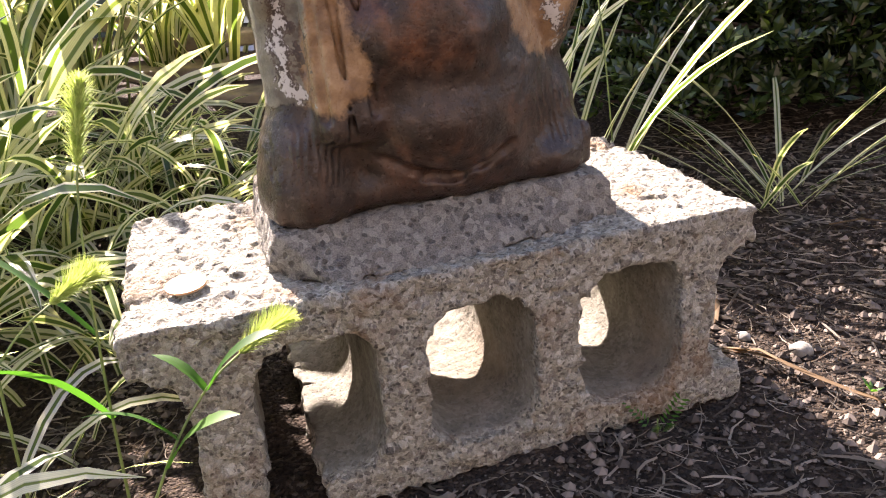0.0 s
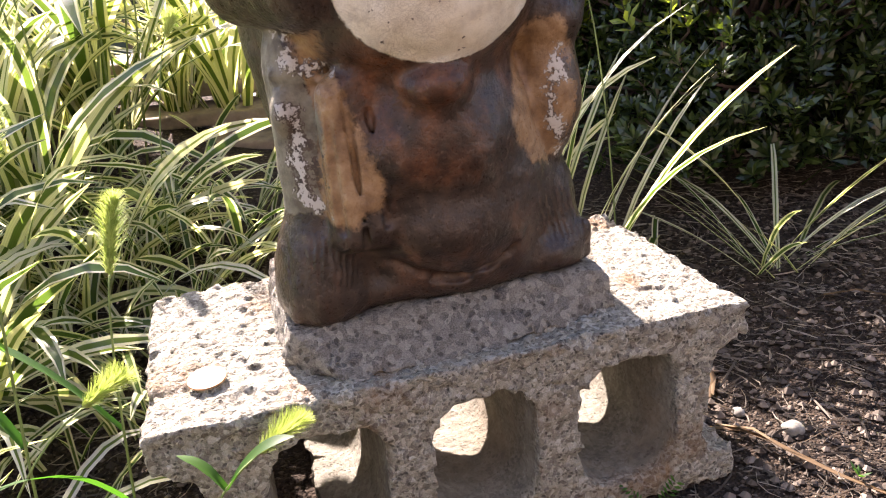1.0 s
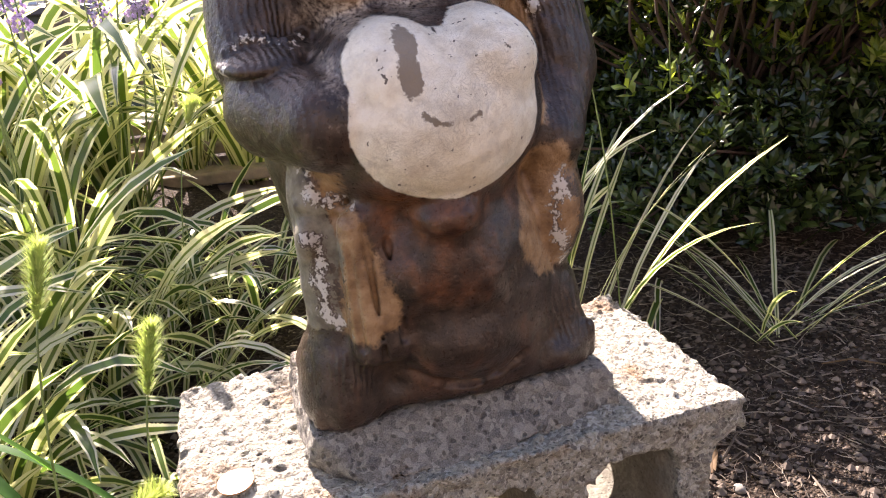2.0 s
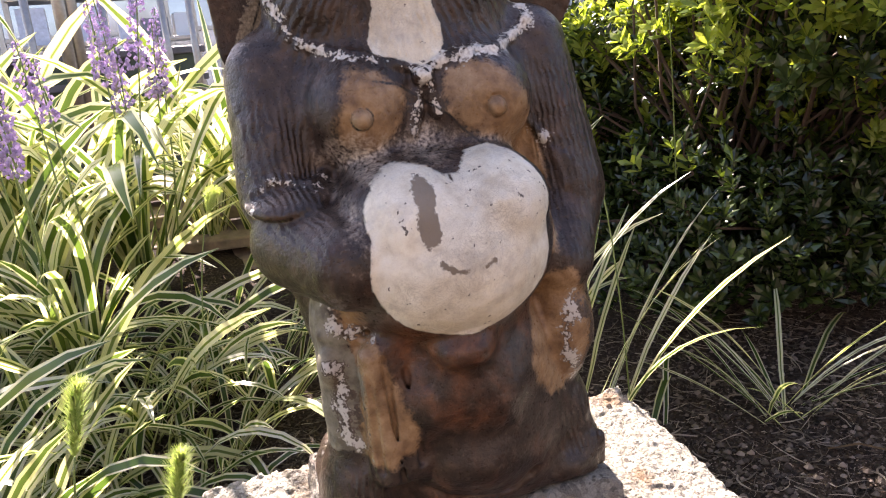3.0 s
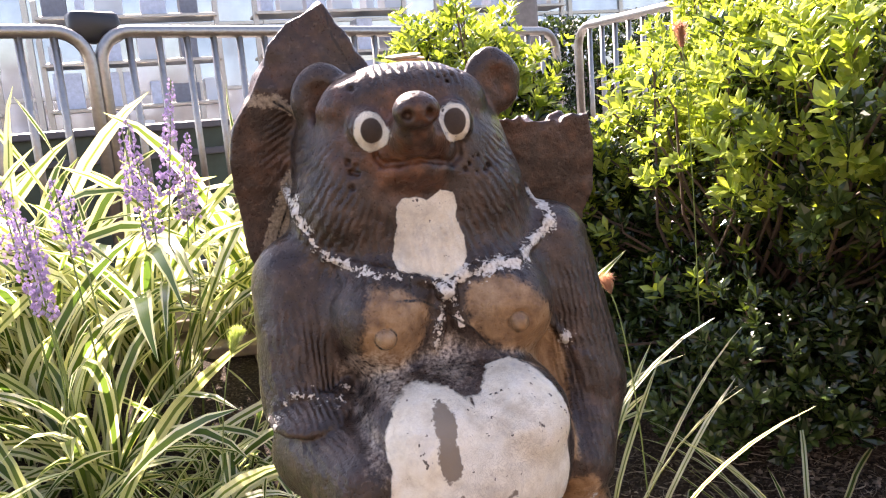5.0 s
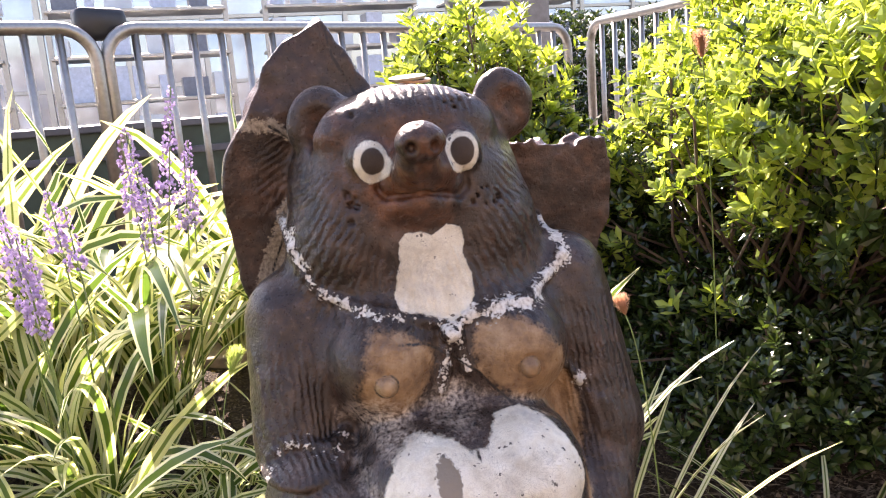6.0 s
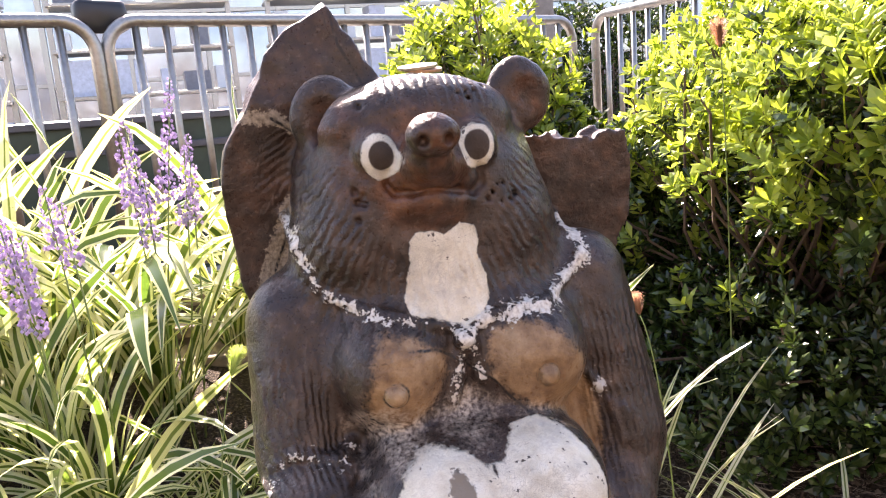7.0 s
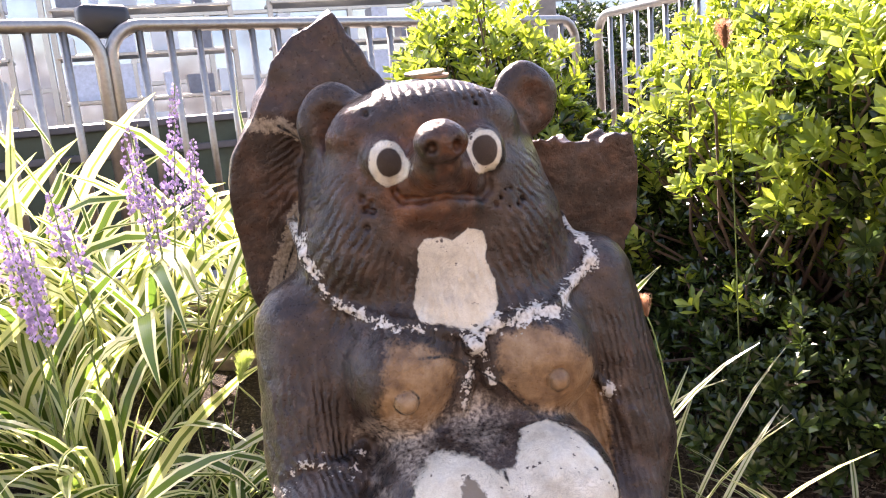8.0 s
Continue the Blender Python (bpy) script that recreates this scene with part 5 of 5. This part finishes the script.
def dry_strap(points, width, label, name="dry_leaf"):
    pts = [Vector((x, y, ground_height(x, y) + h)) for x, y, h in points]
    vs, fs = [], []
    for i, p in enumerate(pts):
        d = (pts[min(i + 1, len(pts) - 1)] - pts[max(i - 1, 0)]).normalized()
        s = d.cross(Vector((0, 0, 1))).normalized() * width * (0.35 + 0.65 * math.sin(math.pi * (0.1 + 0.85 * i / (len(pts) - 1))))
        vs += [tuple(p - s), tuple(p + Vector((0, 0, -width * 0.35))), tuple(p + s), tuple(p + Vector((0, 0, -width * 0.35 - 0.0006)))]
        if i:
            n = 4 * i
            fs += [(n - 4, n - 3, n + 1, n), (n - 3, n - 2, n + 2, n + 1), (n - 2, n - 1, n + 3, n + 2), (n - 1, n - 4, n, n + 3)]
    ob = smooth(part(name, (vs, [], fs), DRY))
    return tagged(ob, label, "dry leaf")


dry_strap([(0.205, 0.052, 0.006), (0.226, 0.033, 0.008), (0.236, 0.012, 0.009), (0.246, -0.012, 0.008), (0.257, -0.038, 0.007), (0.272, -0.068, 0.008)], 0.0028, "long tan dry leaf lying on the soil")
dry_strap([(0.215, 0.050, 0.006), (0.232, 0.026, 0.010), (0.240, 0.004, 0.009), (0.252, -0.018, 0.007)], 0.0018, "narrow tan dry leaf lying on the soil")
dry_strap([(0.235, 0.085, 0.005), (0.245, 0.10, 0.010), (0.258, 0.118, 0.006)], 0.006, "bleached curled dead leaf beside the block")
dry_strap([(0.42, 0.16, 0.01), (0.45, 0.15, 0.012), (0.48, 0.12, 0.010), (0.50, 0.09, 0.008)], 0.002, "bleached dead grass stalk on the mulch")
dry_strap([(0.40, 0.06, 0.006), (0.42, 0.03, 0.007), (0.43, 0.01, 0.006)], 0.002, "bleached dead grass stalk on the mulch")


def sprout(x, y, size, seed, label, fern=False):
    rng = random.Random(seed)
    thing = new("seedling")
    thing.location = (x, y, ground_height(x, y))
    tagged(thing, label, "weed")
    if fern:
        for a in (10, 130, 250):
            vs, fs = [], []
            d = Vector((math.cos(radians(a)), math.sin(radians(a)), 1.0)).normalized()
            s = d.cross(Vector((0, 0, 1))).normalized()
            for k in range(7):
                p = d * size * (0.3 + 0.1 * k)
                for g in (-1, 1):
                    n = len(vs)
                    q = (s * g + d * 0.35).normalized() * size * 0.24
                    vs += [tuple(p), tuple(p + q * 0.5 + d * size * 0.035), tuple(p + q), tuple(p + q * 0.5 - d * size * 0.035)]
                    fs.append((n, n + 1, n + 2, n + 3))
            part("leaf", (vs, [], fs), WEED, thing, "fine pinnate leaf")
        smooth(part("stem", tube([(0, 0, 0), (0, 0, size * 0.4)], 0.0008, 6, 0.0005), STALK, thing))
    else:
        v, f = leaf_fan(rng, Vector((0, 0, 0.006)), Vector((0.2, 0, 1)), size, 4)
        part("leaf", (v, [], f), WEED, thing)
    return thing


sprout(0.117, -0.016, 0.032, 1, "small feathery green seedling against the block", True)
sprout(0.268, -0.043, 0.012, 2, "tiny bright green seedling in the grit")
sprout(-0.245, -0.055, 0.06, 3, "broad-leaved green weed beside the block")


# ---- street behind the bed ----
def pavement():
    bm = bmesh.new()
    for i in range(9):
        for j in range(5):
            boxes(bm, (1.19, 1.19, 0.04), (-4.8 + 1.2 * i, 3.4 + 1.2 * j, -0.085), None, 0.006)
    return tagged(part("pavement", bm, PAVING), "pale grey paving slabs behind the barriers", "pavement", kind="structure")


pavement()


def building():
    thing = new("shop_building")
    thing.matrix_world = pose(-7, 9.6, -0.1, 0, 0, 8)
    tagged(thing, "pale blue-grey glazed shop front across the street", "building")
    part("wall", boxes(bmesh.new(), (17, 0.3, 0.75), (8.5, 0.35, 3.3), None, 0.01), PANEL, thing, "pale panel fascia")
    part("plinth", boxes(bmesh.new(), (17, 0.35, 0.38), (8.5, 0.32, 0.19), None, 0.01), SLATE, thing, "dark stone plinth")
    part("back_wall", boxes(bmesh.new(), (17, 0.2, 3.6), (8.5, 3.2, 1.8), None, 0.01), PANEL, thing)
    part("roof", boxes(bmesh.new(), (17.4, 3.6, 0.16), (8.5, 1.7, 3.76), None, 0.02), SLATE, thing)
    frame_me, pane_me, shelf_me = bpy.data.meshes.new("mullion"), bpy.data.meshes.new("pane"), bpy.data.meshes.new("transom")
    for me, size, mat in ((frame_me, (0.07, 0.10, 2.6), STEEL), (pane_me, (0.93, 0.012, 0.84), GLASS), (shelf_me, (0.93, 0.08, 0.05), STEEL)):
        bm = boxes(bmesh.new(), size, (0, 0, 0), None, 0.003)
        bm.to_mesh(me)
        bm.free()
        me.materials.append(mat)
    for i in range(17):
        m = new("mullion", frame_me)
        m.parent, m.location = thing, (0.5 + i, 0.3, 1.65)
        for k in range(3):
            w = new("pane", pane_me)
            w.parent, w.location = thing, (1.0 + i, 0.3, 0.83 + 0.87 * k)
            w.rotation_euler = (radians(0.6 * ((i * 7 + k * 3) % 5 - 2)), 0, radians(0.7 * ((i * 5 + k) % 5 - 2)))
            s = new("transom", shelf_me)
            s.parent, s.location = thing, (1.0 + i, 0.3, 0.39 + 0.87 * k)
    return thing


building()


def goods_rack(x, y, seed):
    rng = random.Random(seed)
    thing = new("display_rack")
    thing.matrix_world = pose(x, y, -0.06, 0, 0, 8)
    tagged(thing, "wire display rack of pale goods before the shop front", "rack", "display racks")
    for px in (0, 1.3):
        part("upright", boxes(bmesh.new(), (0.04, 0.04, 1.7), (px, 0, 0.85), None, 0.004), STEEL, thing)
    for k in range(5):
        part("shelf", boxes(bmesh.new(), (1.3, 0.35, 0.025), (0.65, 0.1, 0.2 + 0.34 * k), None, 0.004), STEEL, thing)
        at = 0.05
        while at < 1.2:
            w, h = rng.uniform(0.06, 0.2), rng.uniform(0.12, 0.27)
            part("box", boxes(bmesh.new(), (w, 0.2, h), (at + w / 2, 0.1, 0.2125 + 0.34 * k + h / 2), None, 0.004), rng.choice((PANEL, PANEL, CARTON, CARTON_2)), thing)
            at += w + rng.uniform(0.02, 0.14)
    return thing


for k, x in enumerate((-3.1, -1.5, 0.1, 1.7)):
    goods_rack(x, 6.2 + 0.14 * x, 30 + k)


def post(x, y, r, h, label):
    thing = new("street_post")
    thing.location = (x, y, -0.1)
    tagged(thing, label, "post")
    smooth(part("shaft", tube([(0, 0, 0), (0, 0, h)], r, 20), CONCRETE_POST, thing))
    smooth(part("collar", tube([(0, 0, 0), (0, 0, 0.12)], r * 1.25, 20), CONCRETE_POST, thing))


post(1.64, 4.15, 0.085, 4.5, "grey round street post behind the barriers")


def planter(x, y, turn, label):
    thing = new("planter_box")
    thing.matrix_world = pose(x, y, -0.1, 0, 0, turn)
    tagged(thing, label, "planter")
    part("body", boxes(bmesh.new(), (2.6, 0.5, 0.74), (0, 0, 0.37), None, 0.01), DARK_GREEN, thing)
    for k in range(2):
        part("rail", boxes(bmesh.new(), (2.64, 0.03, 0.03), (0, -0.262, 0.60 + 0.12 * k), None, 0.005), SLATE, thing, "dark trim rail")


planter(-1.5, 3.2, 14, "dark green planter box behind the barriers")


def sack():
    bm = boxes(bmesh.new(), (0.16, 0.09, 0.10), (0, 0, 0), None, 0.02)
    for v in bm.verts:
        v.co += Vector((noise.noise(v.co * 14), noise.noise(v.co * 14 + Vector((5, 0, 0))), noise.noise(v.co * 14 + Vector((0, 7, 0))))) * 0.012
        v.co.x *= 1.0 + 1.3 * max(0, v.co.z)
    ob = smooth(part("sign_box", bm, BLACK))
    ob.matrix_world = pose(-0.55, 2.36, 0.945, 0, 0, 20)
    return tagged(ob, "black plastic box hung behind the barriers' joint", "box")


sack()


def build_bounce_wall():
    # Unseen wall added behind the camera: screens low sky, bounces warm fill.
    thing = new("bounce_wall")
    thing.location = (0, -3.6, -0.12)
    tagged(thing, "unseen dull brown plastered wall with a stone coping, added to bounce light", "wall", kind="structure")
    part("body", boxes(bmesh.new(), (14, 0.22, 2.4), (0, 0, 1.2), None, 0.01), PLASTER, thing)
    part("coping", boxes(bmesh.new(), (14.1, 0.30, 0.09), (0, 0, 2.445), None, 0.012), PAVING, thing)


build_bounce_wall()
